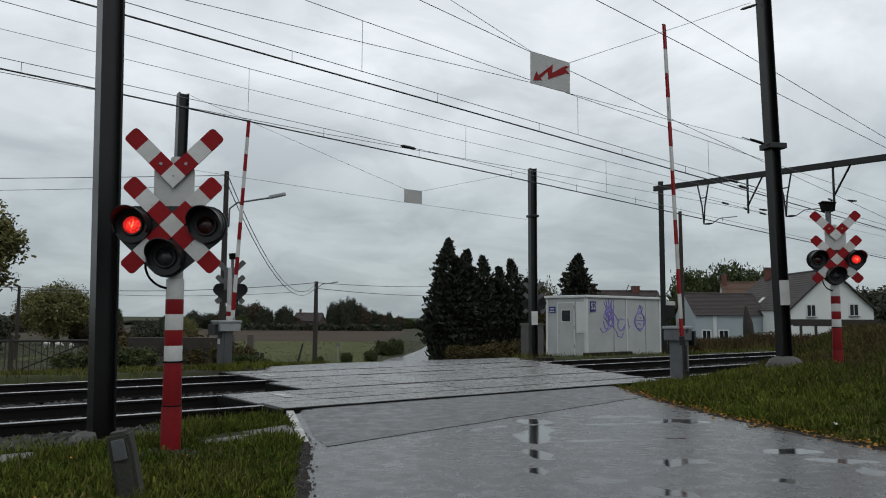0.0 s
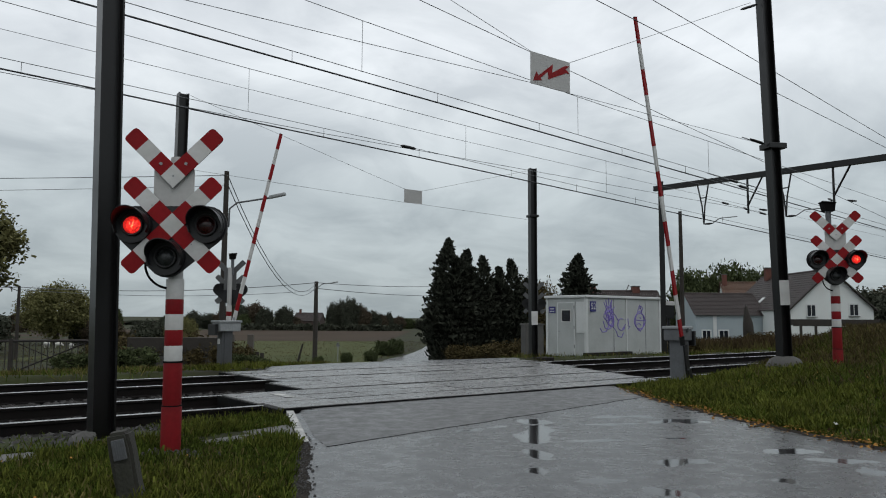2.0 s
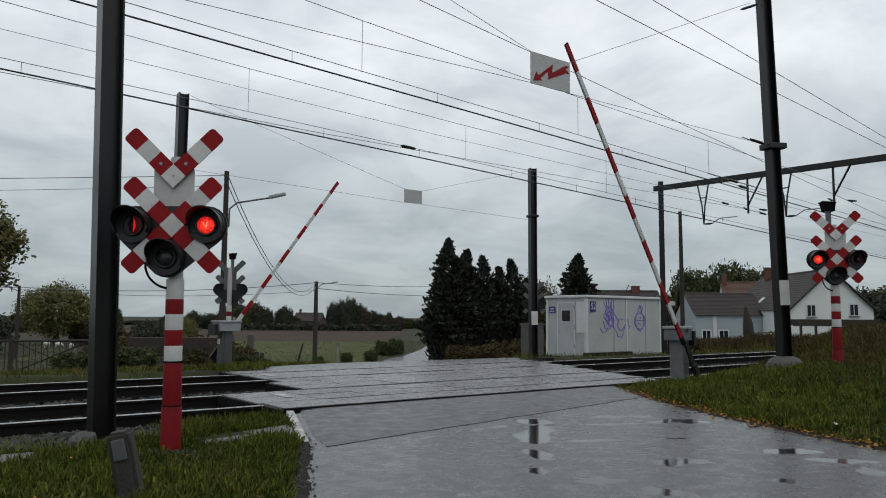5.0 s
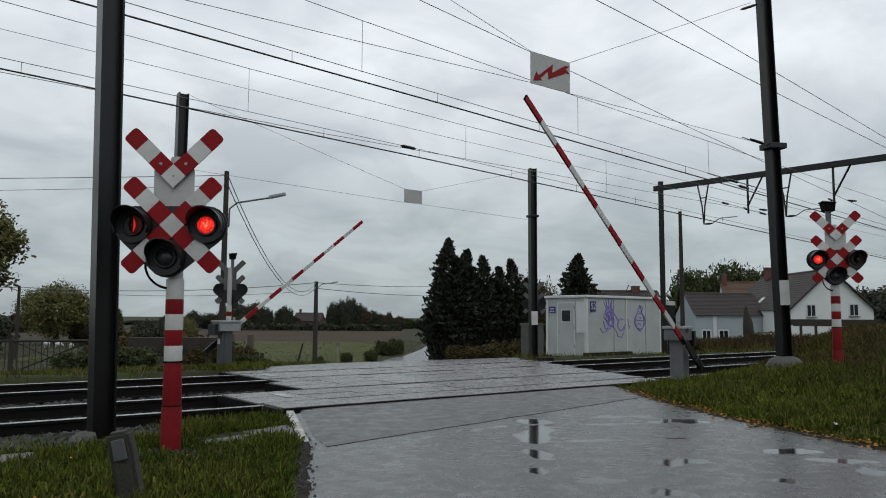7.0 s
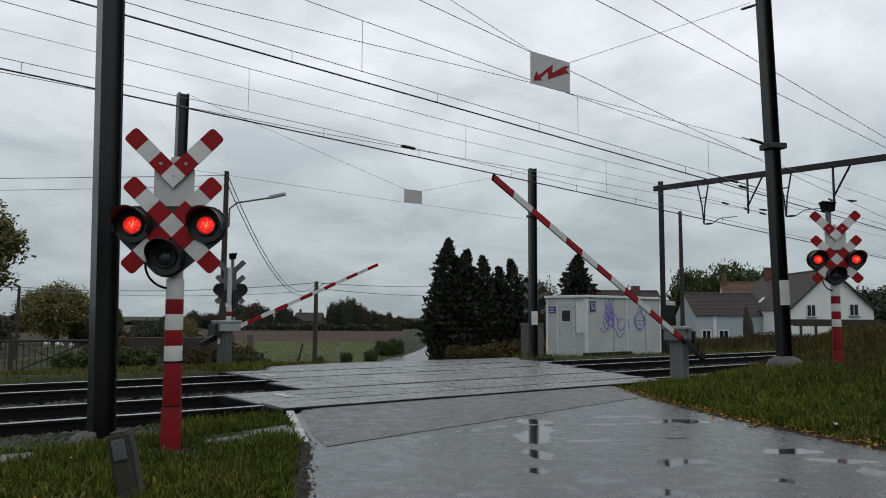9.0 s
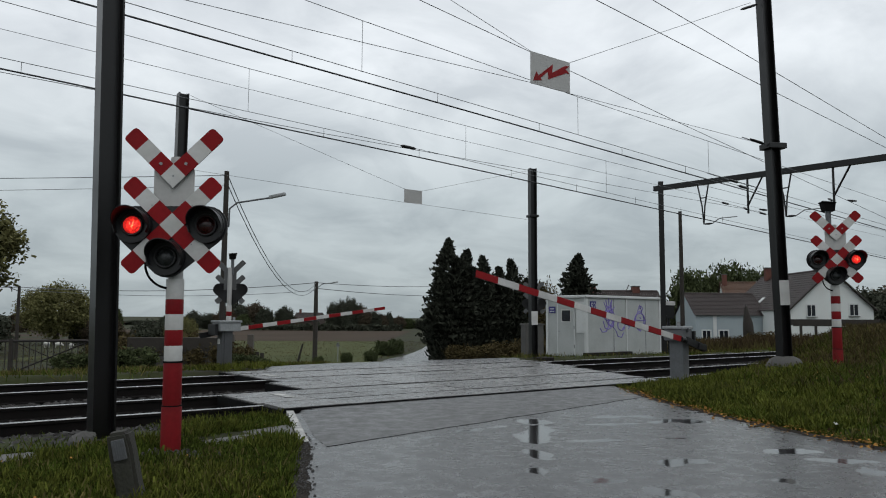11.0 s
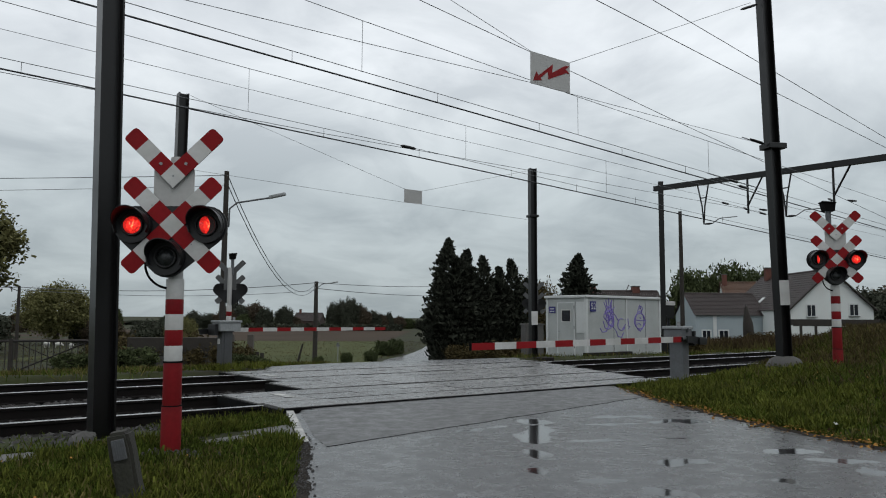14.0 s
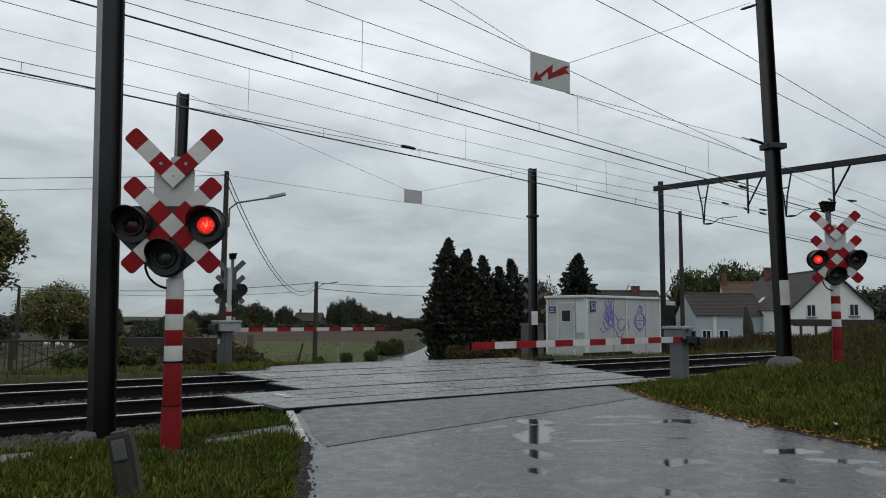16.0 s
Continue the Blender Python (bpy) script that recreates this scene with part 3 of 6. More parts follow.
ins = thing("line_insulator", Matrix.Identity(4), "dark ribbed insulator in the far auxiliary wire", "insulator", "overhead wires")
for s0, d0, z0, tilt in ((21.7, FARWIRE, 4.88, -0.008), (23.94, FARWIRE, 4.75, -0.008), (16.33, NEARWIRE, 4.47, -0.0095), (16.75, NEARWIRE, 4.37, -0.0095)):
    more = thing("line_insulator", Matrix.Identity(4), "small dark insulator in an overhead wire near the portal", "insulator", "overhead wires")
    part("body", Form().tube([sd(s0 - 0.2, d0, z0 - tilt), sd(s0 - 0.15, d0, z0 - tilt * 0.8), sd(s0 + 0.15, d0, z0 + tilt * 0.8), sd(s0 + 0.2, d0, z0 + tilt)], [0.012, 0.032, 0.032, 0.012], 10), STEEL, more)
    part("link", Form().tube([sd(s0 - 0.2, d0, z0 - tilt), sd(s0 - 1.1, d0, z0 - tilt * 6)], 0.007, 5), WIREGREY, more)
    part("link", Form().tube([sd(s0 + 0.2, d0, z0 + tilt), sd(s0 + 1.1, d0, z0 + tilt * 6)], 0.007, 5), WIREGREY, more)
part("body", Form().tube([sd(9.05, FARWIRE, 4.93), sd(9.1, FARWIRE, 4.93), sd(9.4, FARWIRE, 4.915), sd(9.45, FARWIRE, 4.915)], [0.015, 0.035, 0.035, 0.015], 10), STEEL, ins)


# ---- warning boards hung over the road ----
def build_board(name, corner, w, h, label, bolt, d, ties):
    s, z = corner
    b = thing(name, TRACKFRAME @ pose(s, d, z), label, "sign", "hanging warning boards")
    p = part("board", Form().box((0, -0.006, -h), (w, 0.006, 0), bevel=0.003), GREYPLATE, b)
    if bolt:
        zig = [(0.05, 0.10), (0.27, 0.17), (0.23, 0.24), (0.43, 0.50), (0.43, 0.26), (0.90, 0.62), (0.99, 0.62), (0.88, 0.74), (0.99, 0.88), (0.86, 0.84), (0.53, 0.50), (0.55, 0.78), (0.19, 0.31), (0.13, 0.40)]
        part("lightning_bolt", Form().prism([(x * w, (y - 1) * h) for x, y in zig], -0.011, -0.007), RED, p, "red lightning arrow")
    for i, (a, e) in enumerate(ties):
        part("tie_wire", Form().tube([a, e], 0.004, 5), WIREGREY, b)
    return b


build_board("warning_board", (7.05, 4.845), 0.785, 0.46, "white metal warning board with red lightning arrow, hung on wires", True, 7.3,
            [((0, 0, 0), (-2.74, 0, 0.69)), ((0, 0, -0.45), (-5.45, 0, -0.57)), ((0.785, 0, 0), (5.02, -0.4, 1.905)), ((0.785, 0, -0.46), (5.0, -0.4, -0.62))])
build_board("height_board", (10.86, 4.505), 0.57, 0.36, "plain grey metal board seen from behind, hung on wires", False, 16.0,
            [((0, 0, 0), (-5.75, 0, 1.46)), ((0, 0, -0.36), (-5.78, 0, -0.19)), ((0.57, 0, 0), (4.41, 0, 1.02)), ((0.57, 0, -0.36), (4.4, 0, -0.44))])


# ---- crossing signals ----
def disc(cx, cz, r, n=20):
    return [(cx + r * math.cos(2 * math.pi * k / n), cz + r * math.sin(2 * math.pi * k / n)) for k in range(n)]


def hull(points):
    pts = sorted(points)
    def half(seq):
        out = []
        for p in seq:
            while len(out) > 1 and (out[-1][0] - out[-2][0]) * (p[1] - out[-2][1]) - (out[-1][1] - out[-2][1]) * (p[0] - out[-2][0]) <= 0:
                out.pop()
            out.append(p)
        return out
    return half(pts)[:-1] + half(reversed(pts))[:-1]


def arm_piece(f, a, b, w, angle, centre, round_end=False, y=(-0.05, -0.035), slot=0):
    """A stripe of a cross arm from a to b along a way at that angle."""
    c, s = math.cos(radians(angle)), math.sin(radians(angle))
    r = 0.03
    if round_end:
        loc = [(a, -w / 2), (b - r, -w / 2), (b - r * 0.3, -w / 2 + r * 0.3), (b, -w / 2 + r), (b, w / 2 - r), (b - r * 0.3, w / 2 - r * 0.3), (b - r, w / 2), (a, w / 2)]
    else:
        loc = [(a, -w / 2), (b, -w / 2), (b, w / 2), (a, w / 2)]
    f.prism([(centre[0] + p * c - q * s, centre[1] + p * s + q * c) for p, q in loc], *y, slot, rear=1)


CW = 0.142
REARGREY = mat("bare_grey_metal", (0.105, 0.108, 0.11), 0.55, 0.2, vary=0.2, scale=4, fine=30, bump=0.05)


def lamp(parent, x, z, moving, r=0.15, lens=0.071):
    """A hooded lamp: housing, hood, rim and lens."""
    h = Form().tube([(x, -0.02, z), (x, -0.075, z)], [r, r * 0.97], 28)
    hs = part("lamp_housing", h, BLACK, parent)
    f = Form()
    n, depth = 28, 0.2
    shell = []
    for k in range(n + 1):
        a = radians(-28 + 236 * k / n)
        ln = depth * (0.35 + 0.65 * max(0, math.sin(a)) ** 0.6)
        for rr, y in ((r * 0.93, -0.07), (r * 0.93, -0.07 - ln), (r * 0.88, -0.07 - ln), (r * 0.88, -0.07)):
            shell.append((x + rr * math.cos(a), y, z + rr * math.sin(a)))
    f.add(shell, [(4 * k + i, 4 * k + 4 + i, 4 * k + 5 + i, 4 * k + 1 + i) for k in range(n) for i in range(3)])
    part("hood", f, BLACK, hs)
    ring = Form()
    ring.tube([(x + (lens + 0.012) * math.cos(a), -0.085, z + (lens + 0.012) * math.sin(a)) for a in [2 * math.pi * k / 28 for k in range(29)]], 0.011, 8)
    part("rim", ring, BLACK, hs)
    g = Form()
    rings = [(0.0, 0.026), (0.35, 0.023), (0.7, 0.014), (1.0, 0.0)]
    n = 24
    for side, slot in ((-1, 0), (1, 1)):
        for (ra, ya), (rb, yb) in zip(rings, rings[1:]):
            for k in range(n):
                a0, a1 = 2 * math.pi * k / n, 2 * math.pi * (k + 1) / n
                q = [(ra * math.cos(a0), ya, ra * math.sin(a0)), (rb * math.cos(a0), yb, rb * math.sin(a0)), (rb * math.cos(a1), yb, rb * math.sin(a1)), (ra * math.cos(a1), ya, ra * math.sin(a1))]
                q = [(lens * px, side * py, lens * pz) for px, py, pz in q]
                g.add(q, [(0, 1, 2, 3) if side < 0 else (3, 2, 1, 0)], slot, True)
    # glowing face and dark face: stand-ins for the lamp lit and unlit
    mats = [LENSON, LENSOFF] if moving else [LENSCLEAR, LENSCLEAR]
    o = part("lens", g, mats, hs, "red signal lens" if moving else "dark clear signal lens", m=pose(x, -0.085, z))
    return o


def signal(m, label, h=1.91, post_r=0.078, top_bell=False, group="crossing signals"):
    """Warning light signal with a double cross; h: the height of the lower cross's middle. It faces -y."""
    t = thing("crossing_signal", m, label, "crossing signal", group)
    base = h - 1.91
    bands = [(-0.3, 0.42, 1.04, 1), (0.42, 0.78, 0.97, 1), (0.78, 0.915, 0.93, 0), (0.915, 1.045, 0.93, 1), (1.045, 1.175, 0.93, 0), (1.175, 1.30, 0.93, 1), (1.30, 1.47, 0.93, 0), (1.47, 2.5, 0.8, 2)]
    post = part("post", Form().tube([(0, 0.09, 0.3), (0, 0.09, h + 0.5)], post_r * 0.7, 20), GREYPLATE, t)
    for a, b, k, c in bands:
        mm = (WHITE, REDPOST, GREYPLATE)[c]
        part("post_sleeve" if c == 1 and a < 0.7 else "post_band", Form().tube([(0, 0.09, a), (0, 0.09, a + 0.01), (0, 0.09, b - 0.01), (0, 0.09, b)], [post_r * k * 0.97, post_r * k, post_r * k, post_r * k * 0.97], 24), mm, post)
    part("collar", Form().tube([(0, 0.09, 0.775), (0, 0.09, 0.79)], post_r * 1.0, 24), RUBBER, post)
    part("collar", Form().tube([(0, 0.09, 0.42), (0, 0.09, 0.43)], post_r * 1.045, 24), RUBBER, post)
    part("backing_plate", Form().prism([(-0.165, h - 0.02), (0.165, h - 0.02), (0.165, h + 0.47), (0.10, h + 0.53), (-0.10, h + 0.53), (-0.165, h + 0.47)], -0.018, -0.006, rear=1), [GREYPLATE, REARGREY], t, "light grey backing plate")
    lamps = [(-0.31, h - 0.005), (0.285, h - 0.005), (-0.035, h - 0.27)]
    outline = hull([p for x, z in lamps for p in disc(x, z, 0.165)])
    screen = part("target_board", Form().prism(outline, -0.028, -0.02), BLACK, t, "black rounded lamp board")
    cross = part("lower_cross", Form().box((-0.03, -0.034, h - 0.06), (0.03, -0.03, h + 0.06)), GREYPLATE, t)
    f = Form()
    arm_piece(f, -0.071, 0.071, CW, 45, (0, h))
    part("white_stripe", f, [WHITE, REARGREY], cross)
    for ang in (45, 135, 225, 315):
        for i, (mm, nm) in enumerate(((RED, "red_stripe"), (WHITE, "white_stripe"), (RED, "red_stripe"))):
            f = Form()
            arm_piece(f, 0.071 + i * 0.148, 0.071 + (i + 1) * 0.148, CW, ang, (0, h), i == 2)
            part(nm, f, [mm, REARGREY], cross)
    top = h + 0.41
    upper = part("upper_cross", Form().box((-0.02, -0.034, top - 0.05), (0.02, -0.03, top + 0.05)), GREYPLATE, t)
    f = Form()
    arm_piece(f, -0.071, 0.071, CW, 45, (0, top))
    part("white_stripe", f, [WHITE, REARGREY], upper)
    for ang in (45, 135):
        for i, (mm, nm) in enumerate(((RED, "red_stripe"), (WHITE, "white_stripe"), (RED, "red_stripe"))):
            f = Form()
            arm_piece(f, 0.071 + i * 0.148, 0.071 + (i + 1) * 0.148, CW, ang, (0, top), i == 2)
            part(nm, f, [mm, REARGREY], upper)
        x, z = 0.145 * math.cos(radians(ang)), top + 0.145 * math.sin(radians(ang))
        part("bolt", Form().tube([(x, -0.049, z), (x, -0.056, z)], 0.013, 10), GALV, upper)
    part("bolt", Form().tube([(0, -0.049, top), (0, -0.054, top)], 0.009, 10), GALV, upper)
    for q in (45, 135, 225, 315):
        x, z = 0.23 * math.cos(radians(q)), h + 0.23 * math.sin(radians(q))
        part("bolt", Form().tube([(x, -0.049, z), (x, -0.054, z)], 0.006, 8), GALV, cross)
    left = lamp(t, *lamps[0], True)
    right = lamp(t, *lamps[1], True)
    lamp(t, *lamps[2], False)
    part("cable", Form().tube([(-0.03 + 0.19 * math.cos(radians(q)), -0.01 + 0.0006 * (q - 165), h - 0.33 + 0.19 * math.sin(radians(q))) for q in range(165, 286, 10)], 0.010, 8), RUBBER, t)
    if top_bell:
        part("bell_bracket", Form().tube([(-0.06, 0.09, h + 0.4), (-0.06, 0.09, h + 0.86)], 0.045, 14), DARKGALV, t)
        bell = part("bell", Form().prism([(-0.13, h + 0.83), (0.02, h + 0.82), (0.035, h + 0.95), (-0.16, h + 0.97)], 0.0, 0.2), RUBBER, t, "black warning bell housing")
        part("bell_cap", Form().prism([(-0.175, h + 0.972), (0.045, h + 0.952), (0.04, h + 0.968), (-0.17, h + 0.99)], -0.02, 0.22), RUBBER, bell)
    return left, right


LENS_A = signal(Matrix.Translation((-2.225, 6.16, -0.022)) @ pose(0, 0, 0, 0, -0.55, 3), "red and white double-cross level crossing signal with flashing lights")
LENS_B = signal(Matrix.Translation((6.56, 12.4, 0.235)) @ pose(0, 0, 0, 0, 0, -8), "red and white double-cross crossing signal on a grassy bank", top_bell=True)
signal(Matrix.Translation((-5.85, 20.5, -0.02)) @ pose(0, 0, 0, 0, 0, 190), "grey back of a double-cross crossing signal beyond the tracks", top_bell=True)

signal(Matrix.Translation((3.45, 28.3, -0.19)) @ pose(0, 0, 0, 0, 0, 170), "grey back of a crossing signal behind a mast")


# ---- barriers ----
UNIT, BACK = 0.43, -0.28          # a stripe's length; the arm's pivot along the machine


def barrier(m, h, label, wide=1.0, paint=None):
    """A drive cabinet and an arm that turns about its pivot; the arm lies along -x from the pivot at height h."""
    paint = paint or DARKGALV
    t = thing("barrier", m, label, "level crossing barrier", "half barriers")
    cab = part("cabinet", Form().box((-0.1, -0.13, -0.5), (0.12, 0.13, h - 0.03), bevel=0.012), DARKGALV if wide == 1.0 else STEELBACK, t, "grey galvanised drive pedestal")
    part("pedestal_side", Form().box((0.122, -0.08, -0.45), (0.18, 0.12, h - 0.05), bevel=0.01), STEELBACK, cab)
    for x in (-0.06, 0.08):
        for z in (h - 0.1, h - 0.42):
            part("bolt", Form().tube([(x, -0.13, z), (x, -0.142, z)], 0.012, 8), DARKGALV, cab)
    w = 0.19 * wide
    box = part("drive_box", Form().box((-w, -0.16, h - 0.03), (w, 0.19, h + 0.17), bevel=0.015), paint, t, "galvanised drive housing with lid")
    part("lid", Form().box((-w - 0.025, -0.18, h + 0.172), (w + 0.025, 0.21, h + 0.225), bevel=0.012), GALV, box)
    part("lid_lamp", Form().tube([(-w, -0.1, h + 0.225), (-w, -0.1, h + 0.3)], 0.03, 10), GALV, box)
    part("latch", Form().box((-0.03, -0.19, h + 0.12), (0.03, -0.162, h + 0.19), bevel=0.005), STEELBACK, box)
    part("flange", Form().box((w + 0.01, -0.2, h - 0.12), (w + 0.08, 0.1, h + 0.14), bevel=0.01), BLACK, box)
    part("sticker", Form().box((0.182, -0.06, h - 0.32), (0.185, 0.04, h - 0.2)), WHITE, box)
    return t


def barrier_arm(parent, h, length):
    """Striped box-section arm in its own space: the pivot at the origin, the arm along -x, a red stripe at its tip."""
    a = part("arm", Form().tube([(0.1, -0.2, 0), (-0.05, -0.2, 0)], [0.05, 0.05], 12), BLACK, parent, "red and white striped barrier arm", m=pose(BACK, 0, h))
    far, i = length, 0
    while far > 0.07:
        near = max(0.055, far - UNIT)
        r0, r1 = (0.048 - 0.006 * (q / length) for q in (near, far))
        f = Form()
        vs = [(-near, -0.2 + s * 0.016, z * r0) for s, z in ((-1, -1), (1, -1), (1, 1), (-1, 1))] + [(-far, -0.2 + s * 0.014, z * r1) for s, z in ((-1, -1), (1, -1), (1, 1), (-1, 1))]
        f.add(vs, [(0, 1, 2, 3), (7, 6, 5, 4), (0, 4, 5, 1), (1, 5, 6, 2), (2, 6, 7, 3), (3, 7, 4, 0)])
        part("white_stripe" if i % 2 else "red_stripe", f, WHITE if i % 2 else RED, a)
        far, i = near, i + 1
    part("end_cap", Form().box((-length - 0.012, -0.217, -0.044), (-length - 0.001, -0.183, 0.044), bevel=0.004), RUBBER, a)
    lever = part("counterweight_lever", Form().prism([(0.1, -0.06), (0.82, -0.11), (0.86, 0.02), (0.1, 0.06)], -0.255, -0.225), BLACK, a, "black counterweight lever")
    part("counterweight", Form().box((0.52, -0.29, -0.1), (0.8, -0.257, 0.02), bevel=0.008), BLACK, lever)
    return a


def machine_at(pivot, turn, ground):
    """The machine's place, from the point that its arm turns about."""
    spin = Matrix.Rotation(radians(turn), 4, "Z")
    off = spin @ Vector((BACK, -0.2, 0))
    return Matrix.Translation((pivot[0] - off.x, pivot[1] - off.y, ground)) @ spin


BAR_E = barrier(machine_at((4.15, 13.0), 46.37, 0.08), 0.71, "galvanised barrier machine with a striped red and white arm")
ARM_E = barrier_arm(BAR_E, 0.71, 5.52)
BAR_W = barrier(machine_at((-5.067, 18.0), 229.46, -0.15), 0.976, "galvanised barrier machine beyond the tracks, striped arm", 1.45, GALV)
ARM_W = barrier_arm(BAR_W, 0.976, 5.2)


# ---- more materials ----
GRASS = leaf_mat("grass_blades", (0.062, 0.085, 0.014), 0.6)
BRIGHTGRASS = leaf_mat("fresh_grass_blades", (0.088, 0.1, 0.019), 0.6)
DRYGRASS = leaf_mat("dry_grass", (0.11, 0.098, 0.035), 0.5)
WEED = leaf_mat("dead_weeds", (0.075, 0.06, 0.028))
# cypress colour raised a little: some distance haze is put into it
CYPRESS = leaf_mat("cypress_needles", (0.037, 0.041, 0.031), 0.6)
OLIVE = leaf_mat("olive_leaves", (0.15, 0.145, 0.062), 0.35)
# the next three are greyed: haze over the far trees is painted in
DARKLEAF = leaf_mat("dark_leaves", (0.062, 0.068, 0.05), 0.25)
AUTUMN = leaf_mat("autumn_leaves", (0.085, 0.068, 0.048), 0.3)
GREENLEAF = leaf_mat("green_leaves", (0.065, 0.08, 0.036), 0.3)
FALLEN = leaf_mat("fallen_yellow_leaves", (0.30, 0.155, 0.04), 0.6)
BARK = mat("bark", (0.07, 0.055, 0.045), 0.9, vary=0.35, scale=6, fine=40, bump=0.8)
TIMBER = mat("tarred_timber", (0.03, 0.025, 0.02), 0.8, vary=0.35, scale=3, fine=30, bump=0.5)
PLANKWOOD = mat("weathered_planks", (0.09, 0.08, 0.068), 0.85, vary=0.35, scale=3, fine=30, bump=0.5)
PANEL = mat("grey_sandwich_panel", (0.39, 0.41, 0.405), 0.5, vary=0.08, scale=1.2, fine=14, bump=0.03, tint=(0.33, 0.35, 0.34))
TRIM = mat("white_metal_trim", (0.55, 0.57, 0.565), 0.4, vary=0.08, scale=2, fine=20, bump=0.02)
BLUE = mat("blue_enamel", (0.025, 0.025, 0.16), 0.4, vary=0.1, bump=0.02)
SPRAY = mat("violet_spray_paint", (0.21, 0.16, 0.52), 0.6, vary=0.2, bump=0)
GLASS = mat("dark_window_glass", (0.012, 0.014, 0.02), 0.12, vary=0.2, bump=0, spec=0.4)
RENDER = mat("white_render", (0.6, 0.63, 0.62), 0.85, vary=0.08, scale=0.6, fine=12, bump=0.1, tint=(0.58, 0.6, 0.59))
BLUERENDER = mat("pale_blue_render", (0.31, 0.36, 0.38), 0.85, vary=0.08, scale=0.6, fine=12, bump=0.1)
TILE = mat("brown_roof_tile", (0.05, 0.04, 0.038), 0.6, spec=0.25, vary=0.3, scale=1.2, fine=18, bump=0.3, island=0.25)
TILEOLD = mat("orange_brown_roof_tile", (0.105, 0.058, 0.037), 0.7, vary=0.3, scale=1.2, fine=18, bump=0.3, island=0.25)
BRICK = mat("red_brick", (0.13, 0.05, 0.037), 0.85, vary=0.3, scale=3, fine=20, bump=0.4)
OLDBRICK = mat("dull_brown_brick", (0.07, 0.05, 0.043), 0.9, vary=0.3, scale=3, fine=20, bump=0.3)
PLOUGH = mat("ploughed_soil", (0.062, 0.045, 0.032), 0.95, spec=0.1, vary=0.25, scale=0.08, fine=1.5, bump=0.5)
MEADOW = mat("meadow_grass", (0.076, 0.082, 0.034), 0.95, spec=0.1, tint=(0.054, 0.065, 0.024), vary=0.25, scale=0.1, fine=3.0, bump=0.5)
WOOL = mat("white_fleece", (0.5, 0.49, 0.46), 0.95, vary=0.1, scale=8, fine=60, bump=0.6)
KERBWHITE = mat("worn_white_kerb", (0.5, 0.5, 0.48), 0.6, vary=0.3, scale=9, fine=40, bump=0.3, tint=(0.25, 0.25, 0.24))
IRON = mat("rusty_iron", (0.035, 0.03, 0.028), 0.7, 0.2, vary=0.3, scale=4, fine=40, bump=0.2)


# ---- crossing deck: kerb and slabs beside it ----
def kerb():
    k = thing("kerb", Matrix.Identity(4), "worn white-painted kerb stones beside the road", "kerb", kind="structure")
    a, b = Vector((-1.83, 9.1, 0)), Vector((-1.24, 6.85, 0))
    n = 5
    for i in range(n):
        p, q = a.lerp(b, i / n + 0.004), a.lerp(b, (i + 1) / n - 0.004)
        way = (q - p).normalized()
        side = Vector((way.y, -way.x, 0)) * 0.042
        f = Form()
        vs = [p - side, p + side, q + side, q - side]
        f.add([v + Vector((0, 0, -0.1)) for v in vs] + [v * 1.0 + Vector((0, 0, 0.018)) for v in vs], [(0, 1, 2, 3), (7, 6, 5, 4), (4, 5, 1, 0), (5, 6, 2, 1), (6, 7, 3, 2), (7, 4, 0, 3)])
        part("kerb_stone", f, KERBWHITE, k)


kerb()


def trough():
    k = thing("cable_trough", TRACKFRAME, "rough concrete cable trough covers in the grass", "cable trough", kind="structure")
    for i in range(6):
        s = -4.6 + i * 0.95
        part("cover_slab", Form().box((s + 0.01, 6.52 + random.uniform(-0.03, 0.03), -0.1), (s + 0.93, 6.86, 0.05 + random.uniform(-0.015, 0.01)), bevel=0.012), PATH, k)
    quad = [(3.52, 7.24), (2.3, 6.86), (2.44, 6.42), (3.2, 6.5)]
    top, low = [(q[0], q[1], 0.028) for q in quad], [(q[0] * 1.004, q[1], -0.1) for q in quad]
    part("cover_slab", Form().add(top + low, [(0, 1, 2, 3), (4, 5, 1, 0), (5, 6, 2, 1), (6, 7, 3, 2), (7, 4, 0, 3)]), PATH, k)


trough()


def marker_stone():
    m = thing("marker_stone", Matrix.Translation((-1.865, 4.62, 0.02)) @ pose(0, 0, 0, 2, -12, 10), "leaning mossy stone marker post with a metal plate", "marker stone")
    bm = bmesh.new()
    bmesh.ops.create_cube(bm, size=1)
    for v in bm.verts:
        taper = 0.95 if v.co.z > 0 else 1.08
        v.co = Vector((v.co.x * 0.135 * taper, v.co.y * 0.15 * taper, 0.09 + v.co.z * 0.69))
    bmesh.ops.subdivide_edges(bm, edges=bm.edges[:], cuts=5, use_grid_fill=True)
    bmesh.ops.bevel(bm, geom=[e for e in bm.edges if e.calc_face_angle(0) > 0.5], offset=0.02, segments=2, affect="EDGES")
    for v in bm.verts:
        v.co += Vector((noise.noise(v.co * 9), noise.noise(v.co * 9 + Vector((5, 0, 0))), noise.noise(v.co * 9 + Vector((0, 7, 0))))) * 0.009
    me = bpy.data.meshes.new("body")
    bm.to_mesh(me)
    bm.free()
    me.materials.append(STONE)
    part("body", me, STONE, m)
    p = part("plate", Form().box((-0.036, -0.094, 0.275), (0.036, -0.07, 0.395), bevel=0.002), DARKGALV, m, "small embossed metal plate")
    for i in range(5):
        x = -0.031 + i * 0.0125
        part("rib", Form().box((x, -0.098, 0.283), (x + 0.006, -0.095, 0.387)), DARKGALV, p)


marker_stone()


